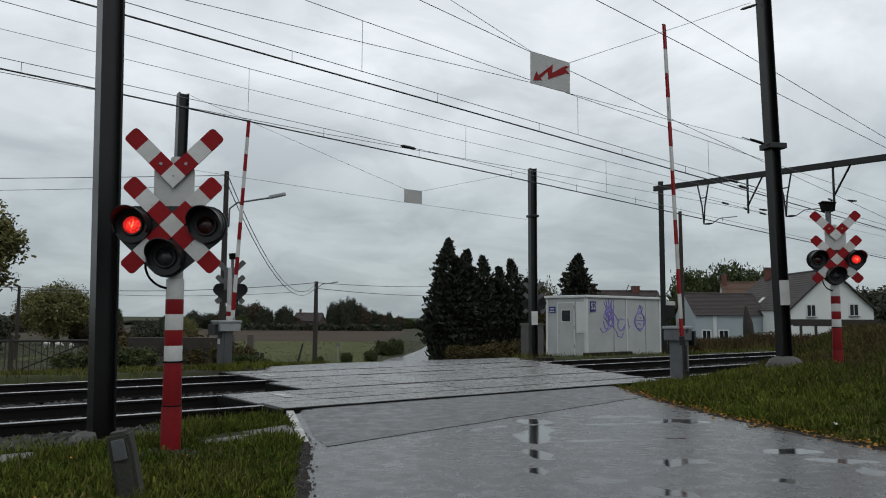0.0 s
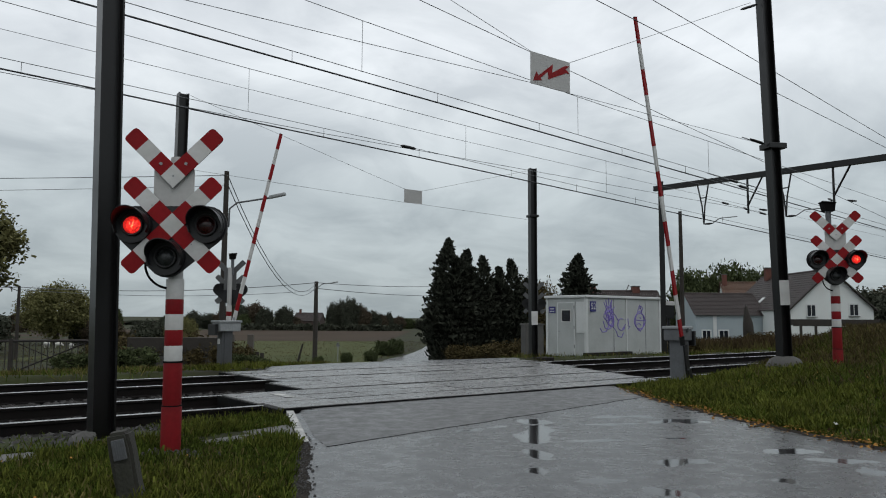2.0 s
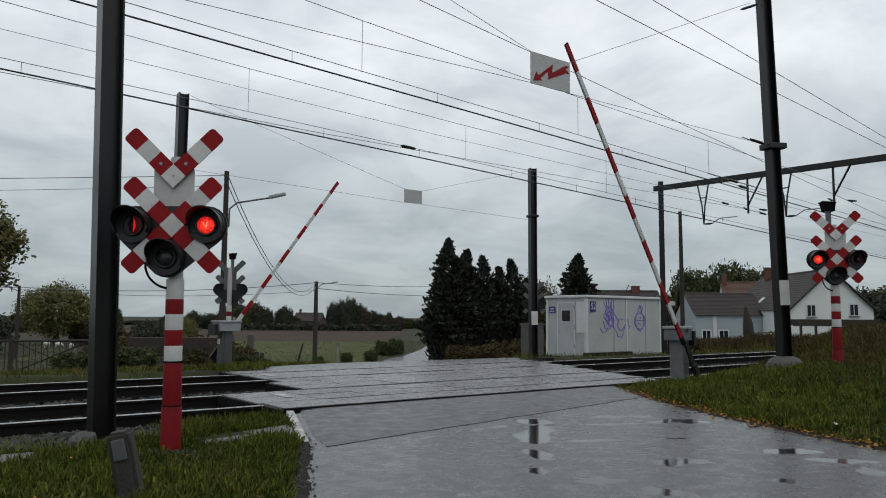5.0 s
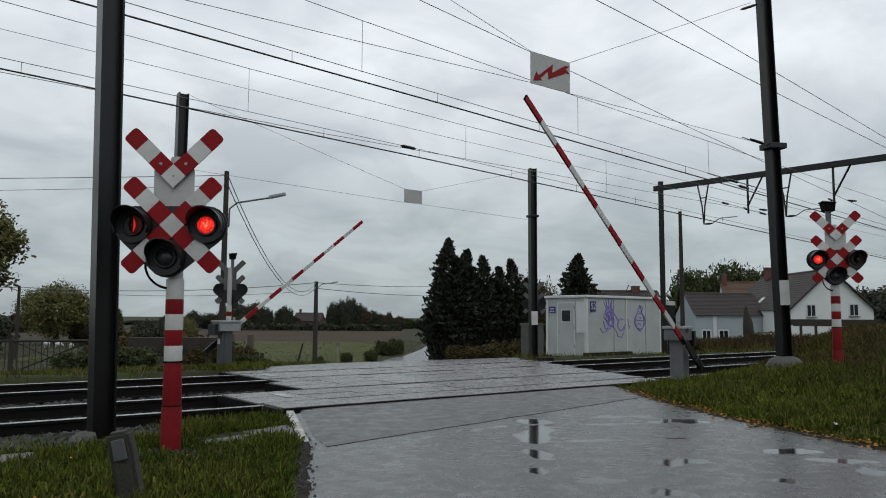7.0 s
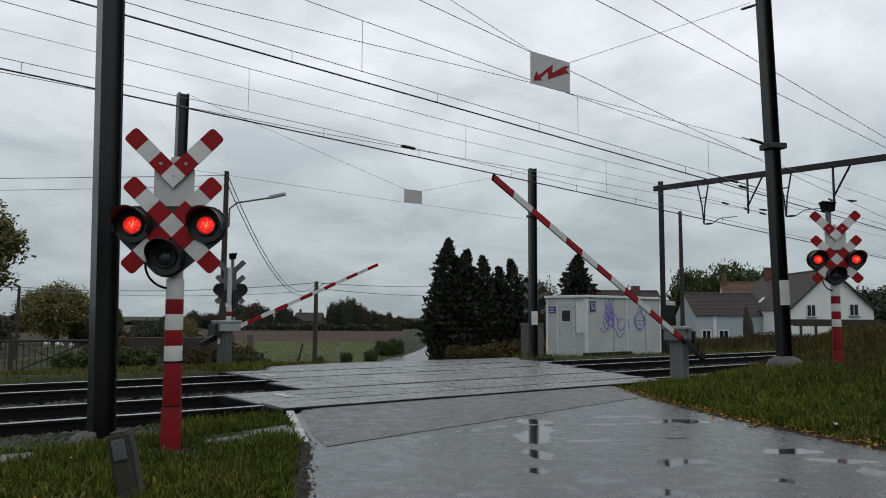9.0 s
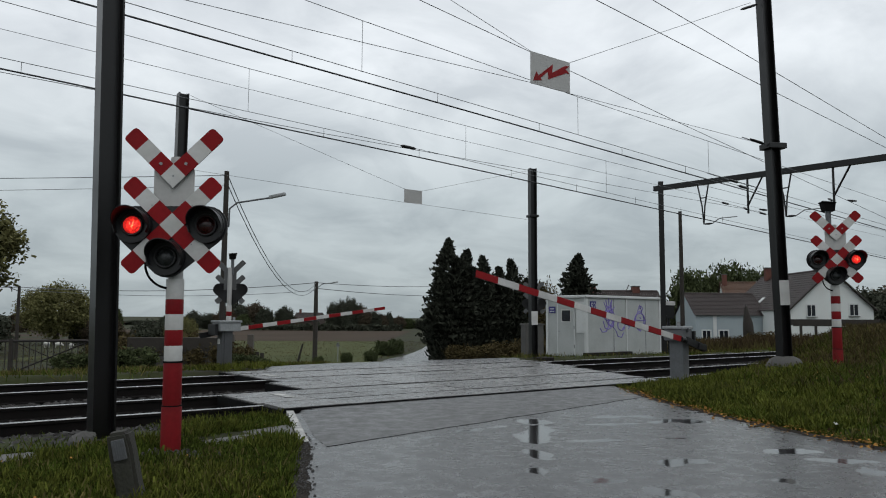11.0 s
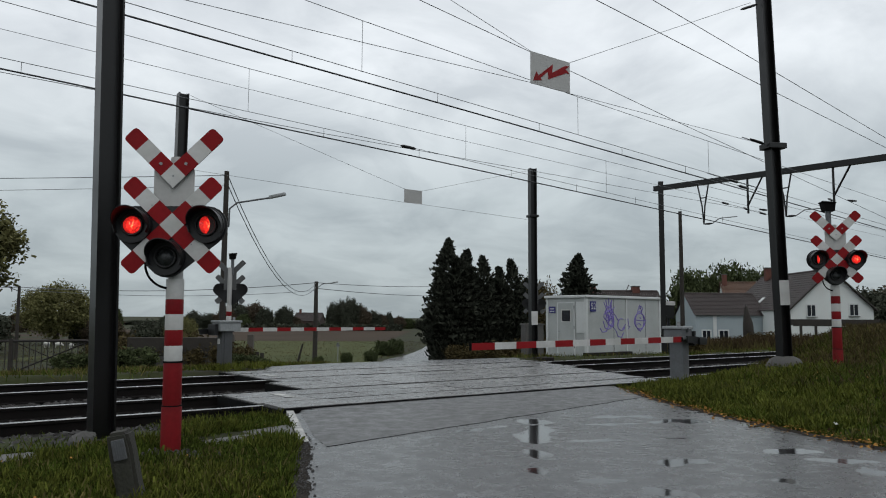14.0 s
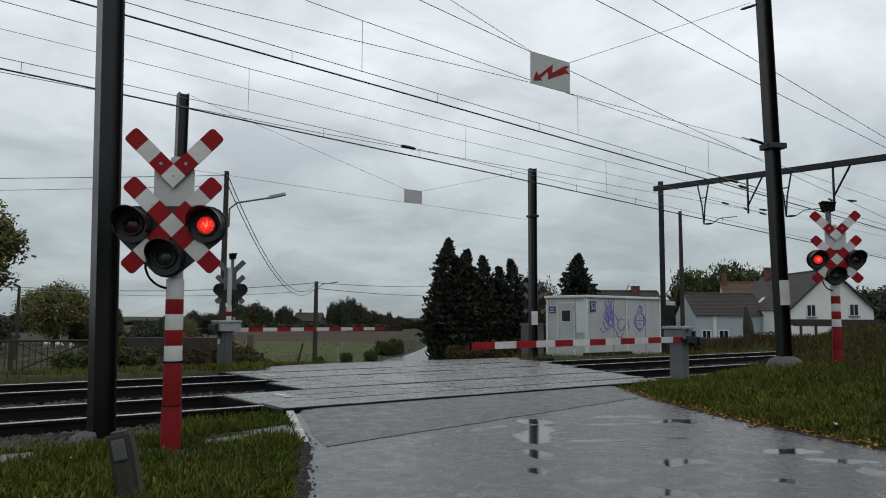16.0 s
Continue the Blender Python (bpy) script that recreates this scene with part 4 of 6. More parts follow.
def stump():
    bm = bmesh.new()
    bmesh.ops.create_icosphere(bm, subdivisions=3, radius=1)
    for v in bm.verts:
        q = v.co.copy()
        v.co = Vector((q.x * 0.12, q.y * 0.11, q.z * 0.12)) * (1 + 0.25 * noise.noise(q * 1.7) + 0.08 * noise.noise(q * 5))
    me = bpy.data.meshes.new("concrete_lump")
    bm.to_mesh(me)
    bm.free()
    me.materials.append(FOOTING)
    tagged(part("concrete_lump", me, FOOTING, m=pose(-3.1, 6.58, 0.02, 0, 8, 30)), "rough weathered lump of concrete at the mast foot", "concrete lump")


stump()


# ---- equipment hut ----
def build_hut():
    L, D, H = 5.0, 2.35, 2.48
    h = thing("equipment_hut", Matrix.Translation((5.95, 31.0, -0.40)) @ TRACKFRAME, "pale grey prefabricated equipment hut with violet graffiti", "hut")
    body = part("body", Form().box((0.03, 0.03, -0.06), (L - 0.03, D - 0.03, H - 0.06)), PANEL, h)
    part("roof", Form().box((-0.05, -0.05, H - 0.06), (L + 0.05, D + 0.05, H + 0.05), bevel=0.02), TRIM, h, "white metal roof edge")
    part("plinth", Form().box((0.06, 0.06, -0.6), (L - 0.06, D - 0.06, -0.062)), FOOTING, h)
    for x, y in ((0, 0), (L - 0.12, 0), (0, D - 0.12), (L - 0.12, D - 0.12)):
        part("corner_post", Form().box((x, y, -0.25), (x + 0.12, y + 0.12, H - 0.06), bevel=0.01), TRIM, h)
    part("corner_post", Form().box((2.55, -0.005, -0.06), (2.63, 0.028, H - 0.06)), TRIM, h)
    part("seam", Form().box((1.75, 0.018, -0.05), (1.765, 0.028, H - 0.08)), DARKGALV, h)
    part("seam", Form().box((3.9, 0.018, -0.05), (3.91, 0.028, H - 0.08)), DARKGALV, h)
    d = part("door", Form().box((-0.012, 0.68, 0.02), (0.028, 1.6, 2.2), bevel=0.006), PANEL, h, "grey metal door with a small window")
    for y0, y1, z0, z1 in ((0.63, 0.68, 0.02, 2.24), (1.6, 1.65, 0.02, 2.24), (0.68, 1.6, 2.2, 2.24)):
        part("door_frame", Form().box((-0.02, y0, z0), (0.028, y1, z1)), TRIM, d)
    for y0, y1, z0, z1 in ((0.83, 0.88, 1.38, 1.94), (1.36, 1.41, 1.38, 1.94), (0.88, 1.36, 1.38, 1.43), (0.88, 1.36, 1.89, 1.94)):
        part("window_frame", Form().box((-0.024, y0, z0), (-0.013, y1, z1)), WHITE, d)
    part("window_pane", Form().box((-0.018, 0.88, 1.43), (-0.0125, 1.36, 1.89)), GLASS, d, "small dark window")
    part("handle", Form().tube([(-0.02, 1.53, 1.0), (-0.06, 1.53, 1.0), (-0.06, 1.43, 1.0)], 0.012, 8), DARKGALV, d)
    for z in (0.3, 1.1, 1.95):
        part("hinge", Form().tube([(-0.02, 0.66, z), (-0.02, 0.66, z + 0.14)], 0.016, 8), DARKGALV, d)
    part("vent_panel", Form().box((-0.01, 0.12, 0.95), (0.028, 0.55, 2.25), bevel=0.004), TRIM, h)
    s1 = part("blue_plate", Form().box((-0.008, 1.78, 1.78), (0.027, 2.14, 2.06)), BLUE, h, "blue plate with illegible white lines")
    for z in (1.93, 1.82):
        part("text_bar", Form().box((-0.012, 1.83, z + 0.01), (-0.009, 2.09, z + 0.05)), TRIM, s1)
    s2 = part("number_board", Form().box((0.26, -0.012, 1.84), (0.6, 0.024, 2.27)), BLUE, h, "blue board with white digits")
    c = bpy.data.curves.new("digits", "FONT")
    c.body, c.size, c.extrude, c.align_x, c.align_y = "52", 0.4, 0.002, "CENTER", "CENTER"
    tmp = bpy.data.objects.new("digits", c)
    me = bpy.data.meshes.new_from_object(tmp)
    bpy.data.objects.remove(tmp)
    me.materials.clear()
    me.materials.append(WHITE)
    o = new("digits", me)
    o.parent, o.matrix_basis = s2, pose(0.43, -0.017, 2.055, 90, 0, 0) @ Matrix.Diagonal((0.78, 1, 1, 1))
    def scrawl(pts, r=0.022):
        wide = [(1.72 + (x - 1.72) * 1.25, 0.3) if x < 2.9 else (3.5 + (x - 3.55) * 1.45, 0.25) for x, z in pts]
        return Form().tube([(x, 0.022, z + dz) for (x, dz), (_, z) in zip(wide, pts)], r, 5)
    def loop(cx, cz, rx, rz, a0=0, a1=360, n=18, wob=0.0):
        return [(cx + rx * math.cos(radians(a0 + (a1 - a0) * k / n)) + wob * math.sin(k * 2.1), cz + rz * math.sin(radians(a0 + (a1 - a0) * k / n))) for k in range(n + 1)]
    g = part("graffiti", scrawl(loop(1.55, 1.3, 0.2, 0.32, 40, 380, wob=0.02)), SPRAY, h, "violet spray-painted scrawl")
    marks = [[(1.25, 1.95), (1.4, 1.6), (1.45, 1.8), (1.55, 1.5), (1.6, 1.95), (1.68, 1.6), (1.8, 1.75)], [(1.4, 1.45), (1.55, 1.2), (1.72, 1.4)], [(1.4, 1.25), (1.7, 1.3)],
             [(1.5, 0.98), (1.35, 0.7), (1.15, 0.68), (1.05, 0.85)], [(1.62, 1.0), (1.85, 0.75), (1.95, 0.5), (2.15, 0.45), (2.25, 0.65)],
             loop(2.15, 1.0, 0.2, 0.25, 60, 330), [(2.2, 0.8), (2.35, 1.0), (2.6, 0.92), (2.5, 0.8)], [(1.45, 1.5), (1.5, 1.1), (1.6, 1.5), (1.66, 1.1)],
             loop(3.55, 1.2, 0.26, 0.34), [(3.3, 1.25), (3.85, 1.22)], [(3.45, 1.62), (3.55, 1.9), (3.66, 1.6)], [(3.42, 1.05), (3.52, 1.1), (3.6, 1.02)], [(3.5, 0.86), (3.58, 0.75), (3.66, 0.9)],
             [(3.55, 1.38), (3.6, 1.32)], [(1.3, 1.55), (1.42, 1.3)], [(1.5, 1.42), (1.52, 1.32)], [(1.7, 1.55), (1.9, 1.3)]]
    marks += [loop(1.5, 1.55, 0.16, 0.2), loop(1.48, 1.35, 0.24, 0.18, 20, 340), loop(1.62, 1.15, 0.14, 0.22, 100, 420), [(1.2, 1.15), (1.3, 0.85), (1.5, 0.8), (1.72, 0.95), (1.7, 1.25)],
              [(1.35, 2.05), (1.42, 1.7)], [(1.5, 2.1), (1.52, 1.7)], [(1.66, 2.05), (1.6, 1.72)], [(1.38, 1.6), (1.68, 1.58)], [(1.85, 1.35), (2.0, 1.15), (1.95, 0.95)], [(2.35, 1.2), (2.5, 1.25), (2.52, 1.0)],
              loop(3.55, 1.2, 0.2, 0.42), [(3.62, 1.62), (3.72, 1.78), (3.62, 1.86), (3.55, 1.76)]]
    for p in marks:
        part("spray_line", scrawl(p, 0.019), SPRAY, g)


build_hut()


# ---- houses beyond the tracks ----
def tiles(f, p0, p1, up, rows, cols, thick=0.04):
    """Rows of roof tiles on the slope from the eave p0-p1 along `up`."""
    p0, p1, up = Vector(p0), Vector(p1), Vector(up)
    nrm = (p1 - p0).cross(up).normalized()
    for j in range(rows):
        a, b = j / rows, (j + 1.08) / rows
        for i in range(cols):
            u0, u1 = (i + 0.03) / cols, (i + 0.97) / cols
            q = [p0.lerp(p1, u0) + up * a + nrm * thick, p0.lerp(p1, u1) + up * a + nrm * thick, p0.lerp(p1, u1) + up * b + nrm * 0.012, p0.lerp(p1, u0) + up * b + nrm * 0.012]
            f.add(q + [q[0] - nrm * thick, q[1] - nrm * thick], [(0, 1, 2, 3), (4, 5, 1, 0)])
    return f


def window(parent, m, w=0.72, h=1.0):
    fr = part("window", Form().box((-w / 2 - 0.12, -0.05, -h / 2 - 0.12), (w / 2 + 0.12, 0.02, h / 2 + 0.12)), TRIM, parent, "white-framed window", m=m)
    part("pane", Form().box((-w / 2, -0.058, -h / 2), (-0.03, -0.051, h / 2)), GLASS, fr)
    part("pane", Form().box((0.03, -0.058, -h / 2), (w / 2, -0.051, h / 2)), GLASS, fr)
    part("sill", Form().box((-w / 2 - 0.15, -0.16, -h / 2 - 0.13), (w / 2 + 0.15, 0.0, -h / 2 - 0.07)), FOOTING, fr)


def house(name, m, w, l, eave, ridge, wall, roof, label, base=-0.6, cols=34, rows=16, windows=(), chimneys=(), axis="y"):
    """A gabled house: gable front in x (width w), length l along y; origin at the front's left corner."""
    h = thing(name, m, label, "house")
    f = Form()
    f.prism([(0, base), (w, base), (w, eave), (w / 2, ridge - 0.05), (0, eave)], 0, l)
    part("wall", f, wall, h)
    up = Vector((w / 2, 0, ridge - eave))
    o = 0.3
    ext = up.normalized() * o
    rf = Form()
    tiles(rf, Vector((-ext.x, l + 0.2, eave - ext.z + 0.06)), Vector((-ext.x, -0.25, eave - ext.z + 0.06)), up + ext, rows, cols)
    r = part("roof", rf, roof, h, "tiled pitched roof")
    rf2 = Form()
    up2 = Vector((-w / 2, 0, ridge - eave))
    ext2 = up2.normalized() * o
    tiles(rf2, Vector((w - ext2.x, -0.25, eave - ext2.z + 0.06)), Vector((w - ext2.x, l + 0.2, eave - ext2.z + 0.06)), up2 + ext2, rows, cols)
    part("roof", rf2, roof, h)
    part("ridge_cap", Form().tube([(w / 2, -0.25, ridge + 0.05), (w / 2, l + 0.2, ridge + 0.05)], 0.13, 8), roof, r)
    for a, b in (((-ext.x, eave - ext.z), (w / 2, ridge)), ((w - ext2.x, eave - ext2.z), (w / 2, ridge))):
        part("verge_board", Form().tube([(a[0], -0.28, a[1] + 0.02), (b[0], -0.28, b[1] + 0.02)], 0.09, 6), TIMBER, r)
    for x, z in windows:
        window(h, pose(x, -0.01, z))
    for x, y, z, s in chimneys:
        c = part("chimney", Form().box((x - s, y - s, z - 1.4), (x + s, y + s, z), bevel=0.03), BRICK, r, "red brick chimney")
        part("chimney_cap", Form().box((x - s - 0.05, y - s - 0.05, z), (x + s + 0.05, y + s + 0.05, z + 0.1)), FOOTING, c)
    return h


GABLE = house("gable_house", pose(32.5, 70, -1.4), 7.85, 15, 3.6, 7.25, RENDER, TILE, "white rendered gabled house with brown tiled roof",
              windows=((2.0, 3.42), (6.0, 3.5)), chimneys=((3.5, 12.5, 8.2, 0.3),))
# plain white box: the sky's reflection in the pane is put into the colour
part("skylight", Form().box((-0.48, -0.32, 0), (0.48, 0.32, 0.08), bevel=0.02), TRIM, GABLE, "skylight painted white for the sky reflected in its glass", m=pose(0.84, 8.2, 4.5, 0, -43, 0))
LOW = house("low_house", pose(32.6, 76, -1.4) @ pose(0, 0, 0, 0, 0, 90) @ pose(0, 0, 0), 6.5, 6.9, 3.05, 5.2, BLUERENDER, TILE, "low pale blue outbuilding with brown tiled roof")
for x, w in ((26.75, 0.75), (28.5, 0.85)):
    window(LOW, pose(32.6, 76, -1.4, 0, 0, 90).inverted() @ pose(x, 75.98, -0.42), w, 0.85)
part("downpipe", Form().box((0, 0, -0.5), (0.35, 0.06, 3.0)), TRIM, LOW, m=pose(32.6, 76, -1.4, 0, 0, 90).inverted() @ pose(27.45, 75.93, -1.4))
house("rear_house", pose(39.0, 90, -1.2) @ pose(0, 0, 0, 0, 0, 80), 5.5, 4.6, 4.6, 6.9, RENDER, TILEOLD, "house with weathered orange-brown tiled roof", chimneys=((2.4, 4.3, 7.9, 0.27),))
house("long_house", pose(24.9, 84, -1.4) @ pose(0, 0, 0, 0, 0, 90), 7, 7.6, 3.2, 5.75, RENDER, TILE, "long house with brown tiled roof behind the hut", chimneys=((3.5, 7.3, 6.5, 0.3), (3.5, 2.3, 6.3, 0.42)))


def pergola():
    p = thing("pergola", pose(29.0, 60, -1.1), "dark stained timber pergola beside the white house", "pergola")
    part("beam", Form().box((-0.9, -0.1, 1.75), (6.0, 0.1, 2.3), bevel=0.02), TIMBER, p)
    part("beam", Form().box((-0.9, 2.4, 1.8), (6.0, 2.6, 2.3), bevel=0.02), TIMBER, p)
    for x in (-0.3, 0.9, 2.3, 3.9, 5.8):
        part("post", Form().box((x - 0.08, -0.08, -0.6), (x + 0.08, 0.08, 1.75)), TIMBER, p)


pergola()


def parasol():
    p = thing("parasol", pose(23.2, 57, -1.3), "closed dark grey garden parasol", "parasol")
    part("canopy", Form().tube([(0.1, 0, 0.9), (0.1, 0, 1.1), (0.04, 0, 2.2), (-0.04, 0, 3.1), (-0.08, 0, 3.5)], [0.3, 0.42, 0.36, 0.17, 0.05], 10), TIMBER, p)
    part("pole", Form().tube([(0.1, 0, -0.5), (-0.09, 0, 3.6)], 0.03, 8), GALV, p)


parasol()


# ---- utility poles and their cables ----
def pole(place, h, label, arm=None, r=0.1):
    p = thing("utility_pole", Matrix.Translation(place), label, "utility pole", "utility poles")
    part("shaft", Form().tube([(0, 0, -0.4), (0, 0, h * 0.6), (0, 0, h)], [r * 1.1, r * 0.95, r * 0.8], 12), TIMBER, p)
    if arm:
        pts, head = arm
        a = part("lamp_arm", Form().tube(pts, 0.035, 8), DARKGALV, p)
        part("lamp_head", Form().box((-0.32, -0.09, -0.05), (0.32, 0.09, 0.07), bevel=0.03), GALV, a, "grey street lamp head", m=head)
    return p


pole((-8.25, 28.0, -0.9), 7.55, "dark timber utility pole with a street lamp", ([(0.0, 0, 5.42), (0.13, 0, 5.42), (0.15, 0, 6.12), (0.43, 0, 6.35), (1.7, 0, 6.55)], pose(1.95, 0, 6.62, 0, -13, 0)), 0.11)
pole((-11.2, 66.0, -2.45), 6.75, "dark timber utility pole with a small street lamp at the field", ([(0.1, 0, 6.2), (0.6, 0, 6.55), (1.6, 0, 6.65)], pose(1.7, 0, 6.68, 0, -8, 0) @ Matrix.Diagonal((0.7, 0.9, 0.9, 1))), 0.2)
pole((-35.2, 62.0, -2.4), 6.0, "dark utility pole with a lamp in the meadow", ([(-0.1, 0, 5.6), (-0.8, 0, 5.85)], pose(-1.0, 0, 5.95, 0, 8, 0)), 0.14)
pole((9.62, 30.0, -0.3), 5.8, "slender dark pole beside the portal", None, 0.085)


def cable(points, sag, r, label, material=WIREGREY):
    a, b = Vector(points[0]), Vector(points[1])
    n = 14
    pts = [a.lerp(b, k / n) - Vector((0, 0, sag * 4 * (k / n) * (1 - k / n))) for k in range(n + 1)]
    c = thing("power_cable", Matrix.Identity(4), label, "cable", "power cables")
    part("cable", Form().tube(pts, r, 5), material, c)


P1, P2, P3 = Vector((-8.25, 28, 6.6)), Vector((-11.2, 66, 4.2)), Vector((-35.2, 62, 3.5))
for dz, sag in ((0, 2.3), (-0.35, 2.2)):
    cable((P1 + Vector((0, 0, dz)), P2 + Vector((0, 0, dz))), sag, 0.019, "sagging grey cable between the poles")
cable((P2, P3), 0.5, 0.03, "grey cable over the meadow")
cable((P2 - Vector((0, 0, 0.7)), P3 - Vector((0, 0, 0.2))), 0.5, 0.02, "grey cable over the meadow")
cable((P3, P3 + Vector((-14, -14, 0.3))), 0.3, 0.03, "grey cable over the meadow")
cable((P2, Vector((2, 110, 6.0))), 0.3, 0.03, "grey cable along the road")
cable((P2 - Vector((0, 0, 0.5)), Vector((2, 110, 4.5))), 0.3, 0.03, "grey cable along the road")
cable((P1 - Vector((0, 0, 0.1)), Vector((-24, 27, 6.1))), 0.05, 0.014, "grey cable to the next pole")
cable((P1 - Vector((0, 0, 0.5)), Vector((-24, 27, 5.6))), 0.05, 0.010, "grey cable to the next pole")


# ---- gate, walls and fences ----
def gate():
    g = thing("field_gate", pose(-15.3, 26.2, -0.95, 0, 0, 3), "rusty iron field gate of upright bars with cross braces", "gate")
    x0, x1, h = -1.6, 2.95, 1.18
    part("frame", Form().tube([(x0, 0, 0.1), (x0, 0, h), (x1 - 0.1, 0, h + 0.05), (x1, 0, h - 0.05), (x1, 0, 0.1), (x0, 0, 0.1)], 0.045, 8), IRON, g)
    for i in range(1, 22):
        x = x0 + (x1 - x0) * i / 22
        part("bar", Form().tube([(x, 0, 0.1), (x, 0, h)], 0.018, 5), IRON, g)
    part("brace", Form().tube([(0.3, 0.03, 0.1), (x1 - 0.1, 0.03, h)], 0.028, 6), IRON, g)
    part("brace", Form().tube([(0.3, 0.05, h), (x1 - 0.1, 0.05, 0.1)], 0.02, 6), IRON, g)
    for x in (0.25, x1 + 0.1):
        part("gate_post", Form().box((x - 0.06, -0.06, -0.3), (x + 0.06, 0.06, h + 0.1), bevel=0.01), TIMBER, g)


gate()


def low_wall():
    w = thing("low_wall", pose(-11.2, 27.0, -0.9, 0, 0, 6), "low grey concrete wall with dark timber boards", "wall")
    part("body", Form().box((0, -0.1, -0.3), (3.0, 0.15, 0.62), bevel=0.03), FOOTING, w)
    part("board", Form().box((-0.1, -0.13, 0.625), (3.1, 0.18, 1.28), bevel=0.02), TIMBER, w)
    for x in (3.4, 4.1):
        part("post", Form().box((x, -0.1, -0.3), (x + 0.22, 0.12, 1.4), bevel=0.02), PLANKWOOD, w)


low_wall()


def plank_fence():
    w = thing("plank_fence", pose(-7.3, 26.5, -0.85, 0, 0, 20), "short weathered plank fence among weeds", "fence")
    for i in range(6):
        part("plank", Form().box((i * 0.17, 0, -0.2), (i * 0.17 + 0.14, 0.03, 0.72 + random.uniform(-0.08, 0.1)), bevel=0.005), TIMBER, w)
    part("rail", Form().box((-0.05, 0.03, 0.45), (1.05, 0.06, 0.52)), TIMBER, w)


plank_fence()


def pillar(x, y, z, w, h, label):
    p = thing("masonry_pillar", pose(x, y, z, 0, 0, 20), label, "pillar")
    part("body", Form().box((-w / 2, -0.2, -0.3), (w / 2, 0.2, h), bevel=0.02), FOOTING, p)
    part("cap", Form().box((-w / 2 - 0.03, -0.23, h), (w / 2 + 0.03, 0.23, h + 0.05), bevel=0.01), PATH, p)


pillar(3.35, 28.0, -0.4, 0.75, 1.3, "square grey concrete pillar beside the hut")
part_block = thing("concrete_block", Matrix.Translation(sd(15.5, 15.75, -0.06)) @ pose(0, 0, 0, 0, 0, 20), "dark concrete block at the mast foot", "block")
part("block", Form().box((-0.32, -0.28, -0.2), (0.34, 0.28, 0.08), bevel=0.03), SLEEPER, part_block)


# ---- fields ----
def field(name, x0, x1, y0, y1, material, label, step=8):
    f = Form()
    xs, ys = steps((x0, x1, step)), steps((y0, y1, step))
    f.v = [(x, y, land(x, y) + 0.03) for y in ys for x in xs]
    w = len(xs)
    f.f = [(j * w + i, j * w + i + 1, (j + 1) * w + i + 1, (j + 1) * w + i) for j in range(len(ys) - 1) for i in range(w - 1)]
    f.m, f.smooth = [0] * len(f.f), [True] * len(f.f)
    tagged(part(name, f, material), label, "field", kind="structure")


field("meadow", -36, -6, 60, 119.5, MEADOW, "damp yellow-green meadow before the ploughed field")
field("ploughed_field", -160, -9, 120, 215, PLOUGH, "brown ploughed field beyond the meadow")


# ---- trees and shrubs ----
rng = np.random.default_rng(7)


def clumps(n, clump, shape, size, spread, upward=0.3):
    """Leaf centres and half sides in clumps inside a shape function returning points."""
    c = shape(clump)
    own = c[rng.integers(0, clump, n)] + rng.normal(0, spread, (n, 3))
    a = rng.normal(0, 1, (n, 3))
    a /= np.linalg.norm(a, axis=1)[:, None]
    b = np.cross(a, rng.normal(0, 1, (n, 3)))
    b[:, 2] += upward
    b /= np.linalg.norm(b, axis=1)[:, None]
    k = size * rng.uniform(0.6, 1.4, (n, 1))
    return own, a * k * 0.6, b * k


def tree_meshes(name, h, r, leaf, n, material, spread, low=0.28, bark=BARK):
    """Broad-leaved tree: trunk with limbs, and an uneven crown."""
    f = Form()
    f.tube([(0, 0, -0.3), (0.05, 0, h * 0.25), (0, 0.05, h * 0.55)], [r * 0.09, r * 0.065, r * 0.035], 8)
    for k in range(7):
        a = 2.4 * k
        f.tube([(0, 0, h * (0.25 + 0.04 * k)), (r * 0.35 * math.cos(a), r * 0.35 * math.sin(a), h * (0.45 + 0.04 * k)), (r * 0.7 * math.cos(a), r * 0.7 * math.sin(a), h * (0.6 + 0.04 * k))], [r * 0.04, r * 0.025, r * 0.01], 6)
    def shape(k):
        v = rng.normal(0, 1, (k, 3))
        v /= np.linalg.norm(v, axis=1)[:, None]
        rad = rng.uniform(0.45, 1.0, (k, 1)) ** 0.5 * rng.uniform(0.8, 1.12, (k, 1))
        v *= rad
        mid, half = h * (1 + low) / 2, h * (1 - low) / 2
        return np.stack([v[:, 0] * r, v[:, 1] * r, mid + v[:, 2] * half], 1)
    c, s, u = clumps(n, max(30, n // 45), shape, leaf, spread)
    return f.mesh("trunk", bark), quads("crown", c, s, u, [material])


def place_tree(meshes, m, label, category="tree", group="", name="tree"):
    t = thing(name, m, label, category, group)
    for nm, me in zip(("trunk", "crown"), meshes):
        o = new(nm, me)
        o.parent = t
    return t


